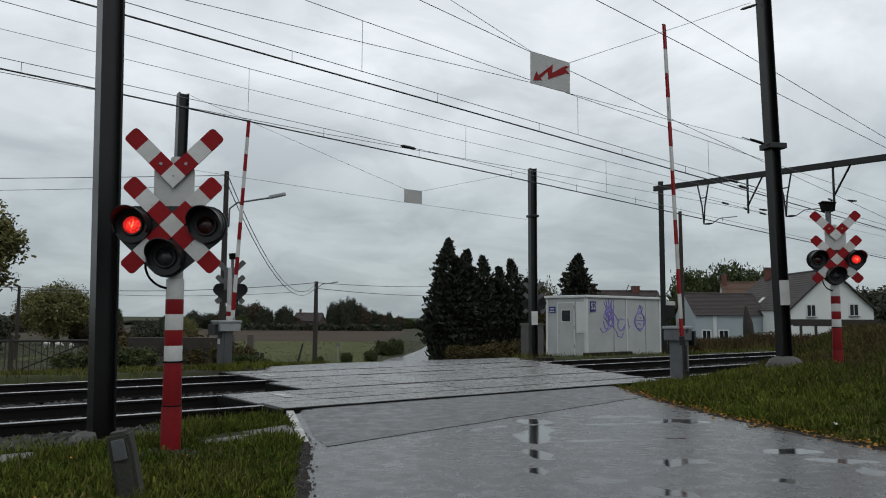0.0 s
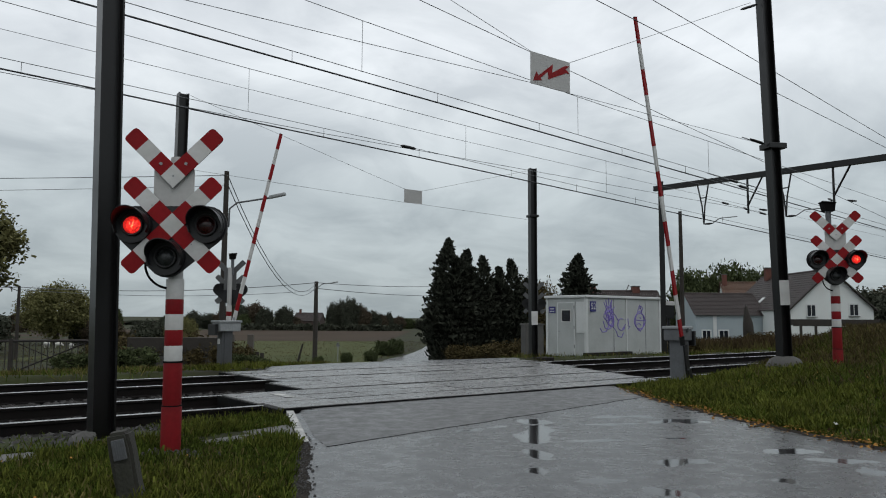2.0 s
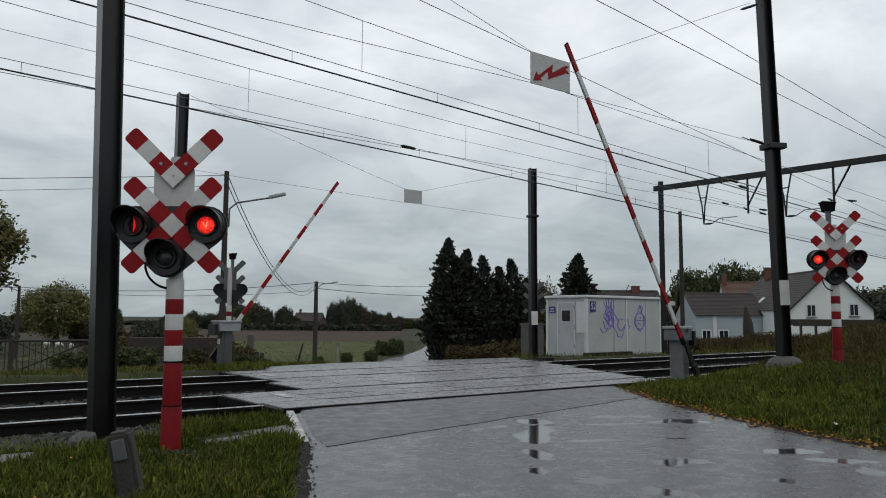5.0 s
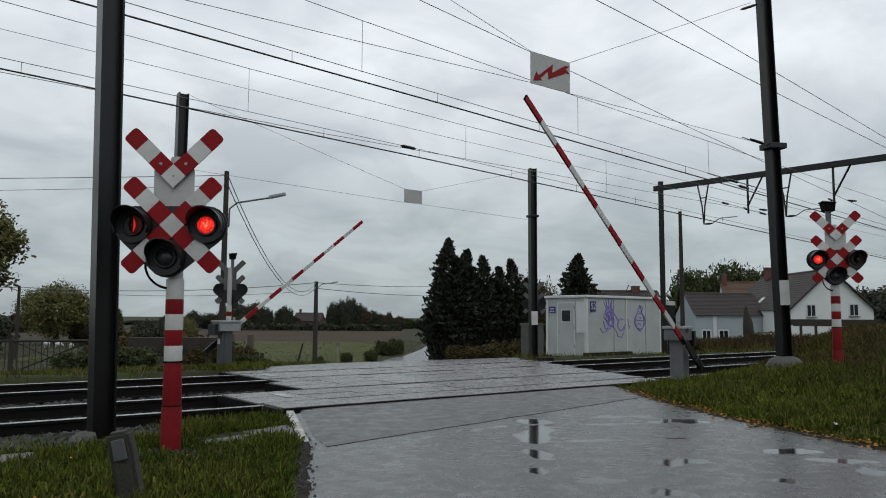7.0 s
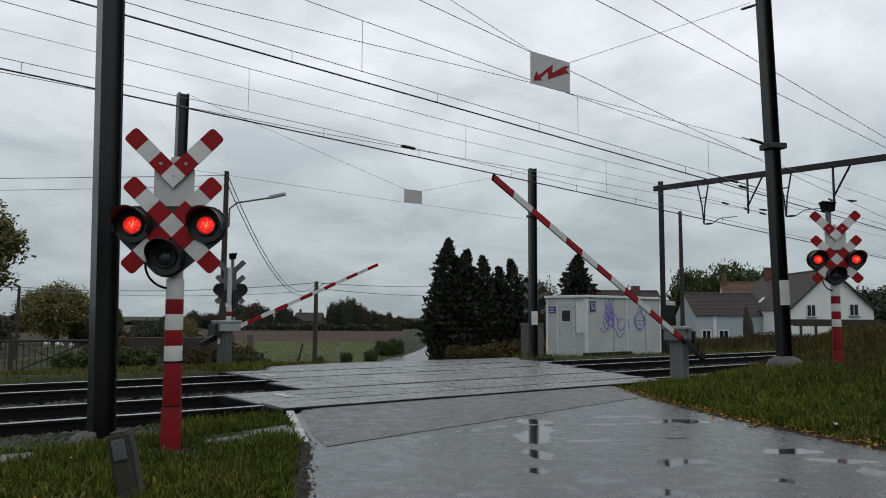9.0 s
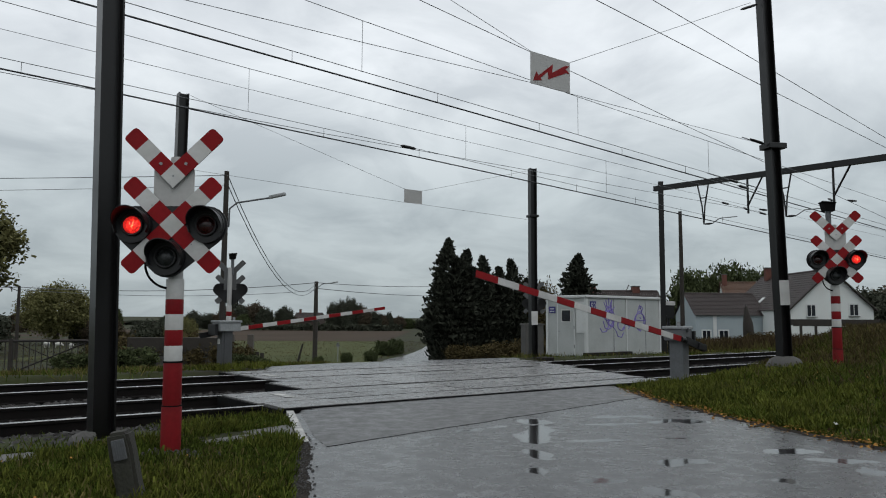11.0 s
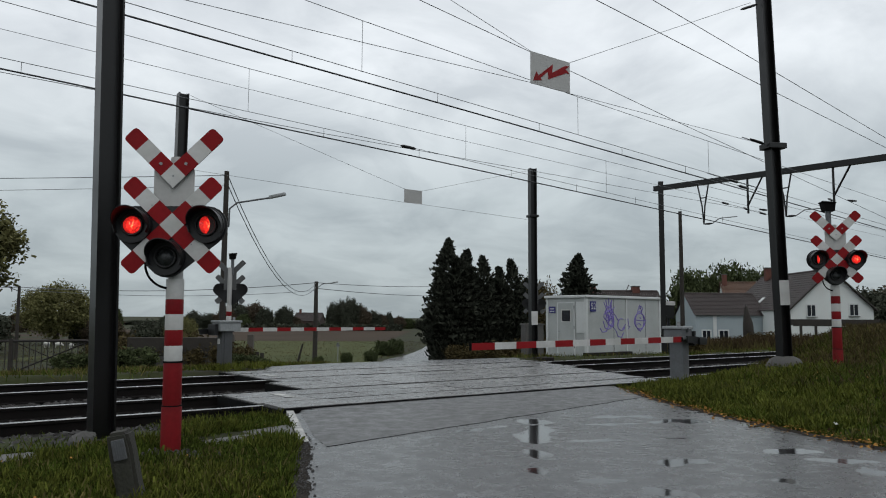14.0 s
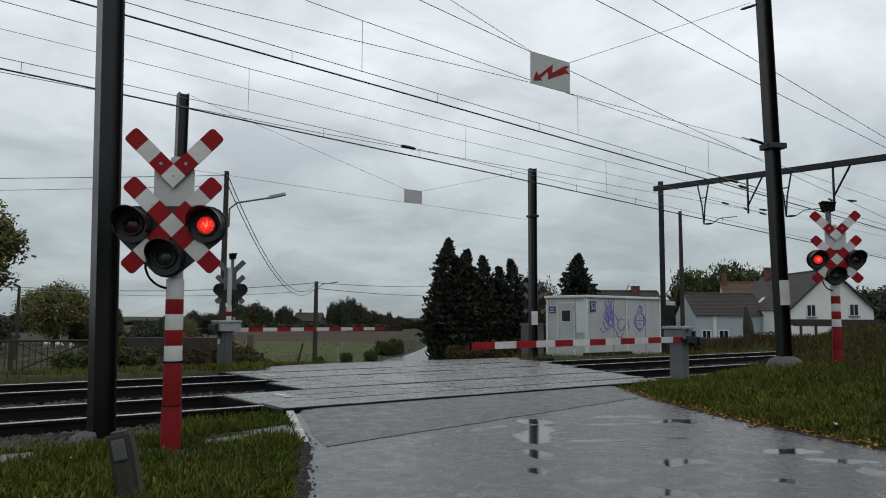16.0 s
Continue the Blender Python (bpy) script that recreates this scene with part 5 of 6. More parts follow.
def cypress_meshes(h, n, spires, slope=0.5, foot=0.5, leaf=0.15):
    """A dense dark conifer with one or more ragged spires: rows of (x, y, height, radius)."""
    f = Form().tube([(0, 0, -0.3), (0, 0, h * 0.7)], [0.16, 0.04], 8)
    cs, whole = [], sum(q[2] * q[3] for q in spires)
    for x, y, hh, rr in spires:
        k = int(n * hh * rr / whole)
        z = hh * rng.uniform(0.02, 1, k) ** 1.05
        u = z / hh
        prof = np.minimum(rr, slope * (hh - z) + 0.05) * np.clip(foot + u * 2.6, 0, 1)
        a = rng.uniform(0, 2 * math.pi, k)
        # boughs: each cell of height and bearing stands out by its own length
        row = np.floor(z * 3.0 + 0.35 * np.sin(a * 2 + x))
        cell = (np.floor(a * 2.6 + row * 1.3).astype(int) * 7919 + row.astype(int) * 104729 + int(x * 100) * 31) % 997
        lob = 0.62 + 0.55 * (np.sin(cell * 12.9898) * 0.5 + 0.5) + 0.12 * np.sin(5 * a + z * 3)
        rad = prof * lob * rng.uniform(0.12, 1.0, k) ** 0.42
        stray = rng.uniform(0, 1, k) < 0.04
        rad = np.where(stray, rad * 1.22 + 0.05, rad)
        droop = 0.3 * (z * 3.0 - row) * rad * (u < 0.9)
        cs.append(np.stack([x + rad * np.cos(a) + 0.1 * np.sin(z * 1.9 + 5 * y), y + rad * np.sin(a), z - droop], 1))
    c = np.concatenate(cs)
    k = len(c)
    out = c.copy()
    out[:, 2] = 0
    out /= np.linalg.norm(out, axis=1)[:, None] + 0.01
    up = out * 0.8 + np.array([0, 0, 0.7]) + rng.normal(0, 0.5, (k, 3))
    up /= np.linalg.norm(up, axis=1)[:, None]
    side = np.cross(up, rng.normal(0, 1, (k, 3)))
    side /= np.linalg.norm(side, axis=1)[:, None]
    sz = rng.uniform(0.5, 1.3, (k, 1))
    return f.mesh("trunk", BARK), quads("crown", c, side * 0.4 * leaf * sz, up * leaf * sz, [CYPRESS])


CY = 42.0
place_tree(cypress_meshes(6.3, 30000, [(-0.35, 0, 6.7, 0.85), (0.6, 0.3, 6.15, 0.8), (-0.85, 0.2, 5.0, 0.95), (0.05, -0.3, 5.6, 1.3), (0.95, 0.1, 5.0, 0.95), (-0.5, -0.2, 4.3, 1.15)], 0.5), pose(0.7, CY, -1.15), "broad dense dark green cypress with two tops by the road", name="cypress", group="cypress row")
for i, (x, h, r, k) in enumerate(((2.35, 5.75, 0.75, 8000), (3.2, 5.15, 0.7, 6500), (3.98, 5.6, 0.72, 6500), (4.7, 4.6, 0.75, 3200))):
    place_tree(cypress_meshes(h, k, [(0, 0, h, r * 0.9), (0.35, 0.2, h * 0.78, r), (-0.32, -0.1, h * 0.7, r * 1.05), (0.05, 0.3, h * 0.64, r * 1.1)], 0.42, 0.7), pose(x, CY + 0.3 * i, -1.15), "slim ragged dark cypress in a row beside the road", name="cypress", group="cypress row")
place_tree(cypress_meshes(6.5, 13000, [(0, 0, 7.05, 1.9), (0.1, 0.1, 5.9, 2.1)], 0.58, 0.8, 0.17), pose(9.05, 50, -1.65), "dark conical conifer behind the equipment hut", name="conifer")

T_OLIVE = tree_meshes("olive", 6.0, 3.0, 0.085, 20000, OLIVE, 0.3, 0.15)
T_DARK = tree_meshes("dark", 9.0, 5.0, 0.2, 14000, DARKLEAF, 0.5, -0.05)
T_AUT = tree_meshes("autumn", 8.5, 4.6, 0.19, 12000, AUTUMN, 0.5, -0.05)
T_GREEN = tree_meshes("green", 7.0, 4.2, 0.18, 12000, GREENLEAF, 0.45, -0.05)
T_BUSH = tree_meshes("bush", 1.6, 1.2, 0.07, 5000, GREENLEAF, 0.14, 0.0)
T_DRYBUSH = tree_meshes("dry_bush", 1.4, 1.2, 0.06, 3500, WEED, 0.16, 0.0)
T_THIN = tree_meshes("thin", 4.6, 1.1, 0.06, 2600, WEED, 0.2, 0.1)
T_SIDE = tree_meshes("side", 7.5, 2.6, 0.085, 15000, OLIVE, 0.22, 0.48)


def plant(meshes, x, y, sx, sz, label, turn=0.0, category="tree", name="tree", group=""):
    m = pose(x, y, land(x, y), 0, 0, turn)
    t = place_tree(meshes, m, label, category, group, name)
    t.scale = (sx, sx, sz)
    return t


for x, y, k, kz, turn in ((4.9, 43.5, 1.0, 1.05, 0), (5.6, 43, 0.9, 0.95, 120), (6.2, 44, 0.8, 1.0, 240)):
    plant(T_THIN, x, y, k, kz, "thin half-bare brown tree behind the cypress row", turn, group="thin trees")
plant(T_SIDE, -18.5, 27.5, 1.0, 0.9, "yellowing olive-green tree overhanging the meadow")
plant(T_OLIVE, -50.5, 98, 1.5, 1.28, "round olive-green tree in the meadow", 30)
plant(T_DARK, -44.0, 70, 0.62, 0.5, "dark broad-leaved tree at the meadow edge", 80)
plant(T_AUT, -45.5, 100, 0.6, 0.45, "russet shrub tree at the meadow edge", 10)
plant(T_DARK, -47.5, 102, 0.6, 0.42, "dark shrub tree at the meadow edge", 60)
plant(T_DARK, -30, 78, 0.5, 0.36, "dark shrub tree at the meadow edge", 200)
plant(T_OLIVE, -26.5, 76, 0.5, 0.62, "small olive-green tree at the meadow edge", 140)
# far hedgerow: place, half width, height, kind
for i, (x, y, half, tall, kind) in enumerate(((-67.2, 232, 3.5, 6.3, 2), (-66.0, 238, 4.3, 8.5, 1), (-60.4, 240, 3.6, 8.2, 2), (-56.2, 236, 2.7, 6.9, 1), (-60.3, 226, 2.2, 4.5, 0), (-51.6, 244, 3.0, 7.3, 1),
        (-48.3, 246, 2.2, 3.8, 2), (-44.1, 262, 2.6, 5.0, 2), (-35.3, 240, 2.0, 8.5, 1), (-32.7, 242, 2.6, 9.3, 1), (-29.0, 236, 2.9, 9.9, 1), (-26.0, 238, 3.1, 7.6, 2),
        (-22.9, 244, 2.8, 6.0, 1), (-20.3, 248, 2.3, 5.0, 2), (-18.0, 252, 1.5, 5.7, 1), (-15.1, 256, 2.5, 4.2, 2), (-11.9, 262, 2.4, 3.6, 0), (-8.5, 268, 2.6, 3.2, 1),
        (-5.0, 276, 2.5, 3.4, 2), (-73.7, 236, 3.2, 4.9, 1), (-76.6, 230, 2.3, 5.6, 1), (-82.7, 236, 2.9, 3.8, 2), (-85.1, 232, 2.5, 4.2, 1), (-133.6, 330, 7.5, 2.1, 1),
        (-127.5, 335, 6.1, 1.9, 2), (-65.1, 150, 1.0, 5.2, 0), (-72.1, 160, 2.2, 4.0, 2), (-77.1, 165, 2.0, 3.3, 1), (-95.9, 170, 2.6, 4.5, 2), (-76.9, 160, 1.7, 3.6, 1))):
    base, wide = ((7.0, 4.2), (9.0, 5.0), (8.5, 4.6))[kind]
    plant((T_GREEN, T_DARK, T_AUT)[kind], x, y, half / wide, tall / base * 0.97, ("green", "dark green", "russet")[kind] + " broad-leaved tree in the far hedgerow", i * 47, group="far hedgerow trees")


def clipped_hedge():
    n = 9000
    c = np.stack([rng.uniform(-58, -12, n), rng.uniform(213, 215, n), -2.5 + rng.uniform(0, 1.25, n)], 1)
    c[:, 2] += 0.2 * np.sin(c[:, 0] * 0.9) * (c[:, 2] > -1.8)
    a = rng.normal(0, 0.16, (n, 3))
    tagged(new("hedge", quads("hedge", c, a, np.cross(a, rng.normal(0, 1, (n, 3))), [DARKLEAF])), "clipped dark hedge along the ploughed field", "hedge", kind="stuff")


clipped_hedge()
for x, y, k, kz, kind in ((33, 98, 0.8, 1.12, 0), (37.5, 99, 0.85, 1.22, 0), (42.5, 101, 0.85, 1.16, 0), (27, 100, 0.7, 0.72, 2), (25.5, 104, 0.5, 0.85, 2), (52, 92, 0.9, 0.72, 1), (58, 96, 1.0, 0.85, 2), (64, 100, 1.0, 0.95, 1), (47, 90, 0.6, 0.6, 1)):
    plant((T_GREEN, T_DARK, T_AUT)[kind], x, y, k, kz * (1.25 if kind == 0 else 1), ("yellowing green", "dark green", "russet")[kind] + " tree behind the houses", x * 31, group="trees behind the houses")
for i, (x, y, k, kz) in enumerate(((-7.9, 62, 0.4, 0.55), (-6.1, 64, 0.5, 0.6), (-5.9, 76, 0.9, 0.85), (-5.0, 78, 0.8, 0.95), (-9.9, 60, .4, .4))):
    plant(T_BUSH, x, y, k, kz, "green bush at the edge of the meadow", i * 70, "bush", "bush", "meadow bushes")
for i, (x, y, k, kz) in enumerate(((18.6, 43, 1.1, 0.7), (12.2, 38, 0.9, 0.5), (2.2, 38, 1.0, 0.55), (3.4, 37, 1.0, 0.6), (1.2, 39, 0.9, 0.55), (4.6, 37, 1, 0.7),
        (-12.4, 28.4, 0.9, 0.8), (-9.8, 28.0, 0.9, 0.9), (-8.6, 27.5, 0.7, 0.6), (-12.9, 30, 0.9, 1.0), (-7.4, 26.5, 0.6, 0.6))):
    plant(T_DRYBUSH, x, y, k, kz, "brown withered autumn shrub", i * 70, "shrub", "shrub", "withered shrubs")
for i, (x, y, k, kz) in enumerate(((-10.6, 26.0, 0.6, 0.45), (-5.9, 24.5, 0.3, 0.16), (-5.9, 22.4, 0.4, 0.22), (-12.6, 25.6, 0.5, 0.4))):
    plant(T_BUSH, x, y, k, kz, "low green weeds at the field wall", i * 70, "bush", "bush", "weeds")


def far_house():
    h = house("farmhouse", pose(-41.5, 252, -2.6) @ pose(0, 0, 0, 0, 0, 84), 7, 9, 2.6, 5.2, OLDBRICK, TILE, "brown brick farmhouse in the distance among trees", cols=14, rows=8, chimneys=((3.5, 7.6, 6.4, 0.35),))


far_house()


def sheep(m):
    s = thing("sheep", m, "white sheep grazing in the meadow", "sheep", "grazing sheep")
    part("body", Form().tube([(-0.5, 0, 0.62), (-0.42, 0, 0.64), (-0.1, 0, 0.66), (0.3, 0, 0.66), (0.48, 0, 0.64), (0.55, 0, 0.62)], [0.1, 0.25, 0.3, 0.3, 0.22, 0.08], 12), WOOL, s)
    part("head", Form().tube([(0.5, 0, 0.62), (0.66, 0, 0.5), (0.78, 0, 0.36)], [0.12, 0.11, 0.06], 10), WOOL, s)
    for x in (-0.35, 0.32):
        for y in (-0.14, 0.14):
            part("leg", Form().tube([(x, y, 0.45), (x, y, -0.03)], [0.06, 0.04], 8), WOOL, s)
    return s


SH = sheep(pose(-45.3, 86, land(-45.3, 86), 0, 0, 160))
SH.scale = (0.7, 0.7, 0.7)
for x, y, a in ((-44.5, 87, 20), (-42.5, 86, 100)):
    copy_thing(SH, pose(x, y, land(x, y), 0, 0, a))


def sleeper_pile():
    p = thing("sleeper_pile", Matrix.Translation(sd(20.4, 17.6, -0.31)) @ TRACKFRAME, "pile of old dark timber sleepers beside the track", "sleeper pile")
    for i, (x, y, z, a, t) in enumerate(((0, 0, 0.02, 3, 0), (0.3, 0.3, 0.02, -3, 0), (0.5, 0.15, 0.19, 2, 0), (-0.1, -0.28, 0.02, 1, 0))):
        part("old_sleeper", Form().box((-1.25, -0.12, -0.08), (1.25, 0.12, 0.08), bevel=0.015), SLEEPER, p, m=pose(x, y, z, 0, t, a))


sleeper_pile()


def sign_post(x, y, h, w, hh, label, tri=False):
    z = land(x, y)
    s = thing("road_sign", pose(x, y, z), label, "road sign", "small road signs")
    part("post", Form().tube([(0, 0, -0.2), (0, 0, h)], 0.04, 8), GALV, s)
    if tri:
        part("face", Form().prism([(-w / 2, h - hh), (w / 2, h - hh), (0, h)], -0.06, -0.045), DARKGALV, s)
    else:
        part("face", Form().box((-w / 2, -0.06, h - hh), (w / 2, -0.045, h), bevel=0.004), WHITE, s)


sign_post(-3.4, 138, 2.2, 1.0, 0.55, "small white road sign beside the far road")
sign_post(-8.9, 64, 1.7, 0.4, 0.36, "small triangular sign seen from behind", True)


def leaning_post():
    p = thing("leaning_post", pose(-12.3, 64, land(-12.3, 64), 0, 14, 0), "old timber fence post leaning beside the pole", "post")
    part("shaft", Form().tube([(0, 0, -0.3), (0, 0, 0.8), (0, 0, 1.6)], [0.1, 0.09, 0.07], 8), TIMBER, p)


leaning_post()


def litter():
    bm = bmesh.new()
    bmesh.ops.create_grid(bm, x_segments=5, y_segments=4, size=0.022)
    for v in bm.verts:
        v.co.z = 0.02 * noise.noise(v.co * 40)
    bmesh.ops.solidify(bm, geom=bm.faces[:], thickness=0.002)
    me = bpy.data.meshes.new("paper_scrap")
    bm.to_mesh(me)
    bm.free()
    me.materials.append(WHITE)
    tagged(part("paper_scrap", me, WHITE, m=pose(3.95, 7.6, land(3.95, 7.6) + 0.08, 25, 10, 40)), "crumpled white scrap of paper lying in the grass", "litter")


litter()


def trackside_box():
    b = thing("trackside_box", Matrix.Translation(sd(22.3, 16.2, -0.1)) @ pose(0, 0, 0, 0, 0, 12), "dark trackside cabinet with a white lid on a post", "cabinet")
    part("post", Form().tube([(0, 0, -0.2), (0, 0, 1.3)], 0.05, 8), STEEL, b)
    part("body", Form().box((-0.16, -0.12, 1.25), (0.16, 0.12, 1.72), bevel=0.01), STEEL, b)
    part("lid", Form().box((-0.19, -0.15, 1.722), (0.19, 0.15, 1.86), bevel=0.01), WHITE, b)


trackside_box()


# ---- grass, stones and fallen leaves ----
def blades(name, spots, length, material, label, lean=0.35, width=0.006):
    n = len(spots)
    z = np.array([land(x, y) for x, y in spots])
    ln = length * rng.uniform(0.5, 1.5, (n, 1))
    up = np.concatenate([rng.normal(0, lean, (n, 2)), np.ones((n, 1))], 1)
    up *= ln / 2 / np.linalg.norm(up, axis=1)[:, None]
    side = rng.normal(0, 1, (n, 3))
    side[:, 2] = 0
    side *= width * (0.7 + 0.6 * rng.uniform(0, 1, (n, 1))) / np.linalg.norm(side, axis=1)[:, None]
    c = np.concatenate([spots, z[:, None]], 1) + up - np.array([0, 0, 0.01])
    o = new(name, quads(name, c, side, up, [material]))
    return tagged(o, label, "grass", kind="stuff")


def scatter(n, x0, x1, y0, y1, keep):
    out = []
    for _ in range(n * 30):
        if len(out) == n:
            break
        x, y = rng.uniform(x0, x1), rng.uniform(y0, y1)
        if keep(x, y):
            out.append((x, y))
    return np.array(out)


def patchy(x, y, low=-0.15):
    return noise.noise(Vector((x * 0.9, y * 0.9, 3))) + 0.5 * noise.noise(Vector((x * 3, y * 3, 8))) > low + rng.uniform(-0.3, 0.3)


def verge_left(x, y):
    s, d = to_sd(x, y)
    on_slab = (6.5 < d < 6.88 and s < 1.1) or (2.35 < s < 3.42 and 6.5 < d < 6.86 + 0.31 * (s - 2.3) and d > 6.3) or math.hypot(x + 2.2, y - 6.12) < 0.24
    return x < along(LEFT, y) - 0.02 - 0.08 * rng.uniform() and d < 8.3 and not (on_slab and rng.uniform() > 0.05) and not (d > 6.95 and s < 2.4 and rng.uniform() > 0.05) and not (d > 7.4 and rng.uniform() > 0.5)


def verge_right(x, y):
    s, d = to_sd(x, y)
    return x > along(RIGHT, y) + 0.05 + 0.15 * rng.uniform() and d < 8.3


def tufts(name, n, per, spread, length, material, label, area, keep, lean=0.5, width=0.006):
    """Grass growing in clumps."""
    mid = scatter(n, *area, keep)
    spots = np.repeat(mid, per, 0) + rng.normal(0, spread, (len(mid) * per, 2))
    spots = np.array([q for q in spots if keep(*q)])
    return blades(name, spots, length, material, label, lean, width)


LEFTPLOT, BANKPLOT = (-7, -0.7, 3.6, 9.2), (2.8, 11.5, 4.5, 17)
blades("grass_verge", scatter(60000, *LEFTPLOT, lambda x, y: verge_left(x, y) and patchy(x, y, -0.3)), 0.05, GRASS, "short wet green grass beside the road", 0.5)
tufts("grass_tufts", 1100, 26, 0.035, 0.085, BRIGHTGRASS, "fresh green grass tufts beside the road", LEFTPLOT, lambda x, y: verge_left(x, y) and patchy(x + 3, y, -0.05), 0.55, 0.005)
tufts("grass_tufts", 500, 22, 0.05, 0.1, GRASS, "dark green grass tufts beside the road", LEFTPLOT, lambda x, y: verge_left(x, y) and patchy(x, y + 6, 0.05), 0.6)
tufts("dry_grass_tufts", 420, 18, 0.06, 0.08, DRYGRASS, "yellowed grass blades beside the road", LEFTPLOT, lambda x, y: verge_left(x, y) and patchy(x, y + 2, 0.0), 0.8)
blades("grass_bank", scatter(60000, *BANKPLOT, lambda x, y: verge_right(x, y) and patchy(x + 9, y, -0.3 + 0.4 * max(0, x - 0.42 * y - 0.7))), 0.06, GRASS, "wet green grass on the bank", 0.55, 0.007)
tufts("bank_tufts", 1900, 26, 0.07, 0.115, BRIGHTGRASS, "fresh green grass tufts on the bank", BANKPLOT, lambda x, y: verge_right(x, y) and patchy(x + 2, y, -0.16 + 0.7 * max(0, x - 0.42 * y - 0.7)), 1.1, 0.007)
tufts("bank_tufts", 900, 22, 0.07, 0.12, GRASS, "dark green grass tufts on the bank", BANKPLOT, lambda x, y: verge_right(x, y) and patchy(x, y + 3, 0.0), 1.1, 0.008)
tufts("dry_bank_grass", 1500, 20, 0.09, 0.1, DRYGRASS, "dry yellow grass on the bank", (2.8, 13, 4.5, 18), lambda x, y: verge_right(x, y) and patchy(x, y + 4, 0.1 - 0.06 * (x - 4)), 0.9)
BRAMBLE = leaf_mat("bramble_leaves", (0.068, 0.05, 0.026), 0.6)
tufts("brambles", 1300, 40, 0.13, 0.06, BRAMBLE, "low brown bramble tangle on the bank", (3.6, 14, 5.5, 18), lambda x, y: verge_right(x, y) and patchy(x, y + 20, 0.3 - 0.9 * max(-0.2, x - 0.42 * y - 0.8)), 1.6, 0.016)
tufts("brambles", 500, 14, 0.16, 0.2, BRAMBLE, "thin brown bramble canes on the bank", (3.8, 14, 6, 18), lambda x, y: verge_right(x, y) and patchy(x, y + 20, 0.3 - 0.9 * max(-0.2, x - 0.42 * y - 0.8)), 1.3, 0.004)
blades("withered_weeds", scatter(34000, 4.8, 16, 6.5, 19, lambda x, y: verge_right(x, y) and patchy(x, y + 14, 0.45 - 0.15 * (x - 4))), 0.13, WEED, "brown withered weeds on the bank", 0.8, 0.009)
blades("tall_weeds", scatter(20000, 6.0, 20, 10, 22, lambda x, y: 5.6 < to_sd(x, y)[1] < 8.0 and to_sd(x, y)[0] > 12.9), 0.13, WEED, "tall brown weeds behind the mast", 0.6, 0.007)
blades("tall_weeds", scatter(12000, 6.0, 20, 10, 22, lambda x, y: 5.4 < to_sd(x, y)[1] < 8.2 and to_sd(x, y)[0] > 12.6), 0.11, DRYGRASS, "tall yellow grass behind the mast", 0.6, 0.007)
blades("grass_margin", scatter(30000, -22, 14, 11, 34, lambda x, y: to_sd(x, y)[1] > 14.95 and (x < along(LEFT, y) - 0.1 or x > along(RIGHT, y) + 0.2) and patchy(x, y, -0.4)), 0.1, GRASS, "rough green grass beyond the tracks", 0.5, 0.009)
blades("grass_margin", scatter(18000, -22, 14, 11, 34, lambda x, y: to_sd(x, y)[1] > 14.95 and (x < along(LEFT, y) - 0.1 or x > along(RIGHT, y) + 0.2) and patchy(x, y, 0.0)), 0.13, DRYGRASS, "dry grass beyond the tracks", 0.5, 0.009)
blades("meadow_tufts", scatter(12000, -60, 0, 34, 120, lambda x, y: x < along(LEFT, y) - 0.3 and patchy(x * 0.3, y * 0.3, -0.2)), 0.14, WEED, "tufted meadow grass", 0.6, 0.03)
blades("reeds", scatter(20000, 11, 21, 37, 46, lambda x, y: patchy(x, y, -0.3)), 0.62, BRAMBLE, "tall brown reeds before the houses", 0.45, 0.012)
blades("reeds", scatter(5000, 11, 21, 36, 46, lambda x, y: patchy(x + 5, y, -0.2)), 0.42, DRYGRASS, "tall dry grass before the houses", 0.5, 0.012)
blades("weeds_in_joint", scatter(260, -4.6, -1.6, 11.2, 14.5, lambda x, y: 11.0 < to_sd(x, y)[1] < 12.4 and abs(to_sd(x, y)[0] - edge_left(12) - 0.2) < 0.35), 0.12, GRASS, "grass tuft growing beside the crossing deck", 0.5, 0.01)


tufts("roadside_weeds", 90, 24, 0.05, 0.13, BRIGHTGRASS, "bright green weeds at the far road edge", (-5.6, -3.9, 16.0, 19.5), lambda x, y: -1.3 < x - along(LEFT, y) < 0.15 and to_sd(x, y)[1] > 15.4, 0.8, 0.008)
tufts("roadside_weeds", 14, 24, 0.04, 0.09, BRIGHTGRASS, "bright green weeds at the corner of the deck", (2.4, 3.3, 11.6, 13.2), lambda x, y: -0.15 < x - along(RIGHT, y) < 0.3 and to_sd(x, y)[1] < 8.5, 0.8, 0.006)


def leaves(name, spots, label, size=0.022, lift=0.018):
    n = len(spots)
    c = np.array([(x, y, land(x, y) + lift + 0.02 * rng.uniform()) for x, y in spots])
    a = np.concatenate([rng.normal(0, 1, (n, 2)), rng.normal(0, 0.25, (n, 1))], 1)
    a /= np.linalg.norm(a, axis=1)[:, None]
    b = np.cross(np.array([0, 0, 1.0]) + rng.normal(0, 0.3, (n, 3)), a)
    k = size * rng.uniform(0.5, 1.4, (n, 1))
    o = new(name, quads(name, c, a * k, b * k, [FALLEN]))
    tagged(o, label, "leaves", kind="stuff")


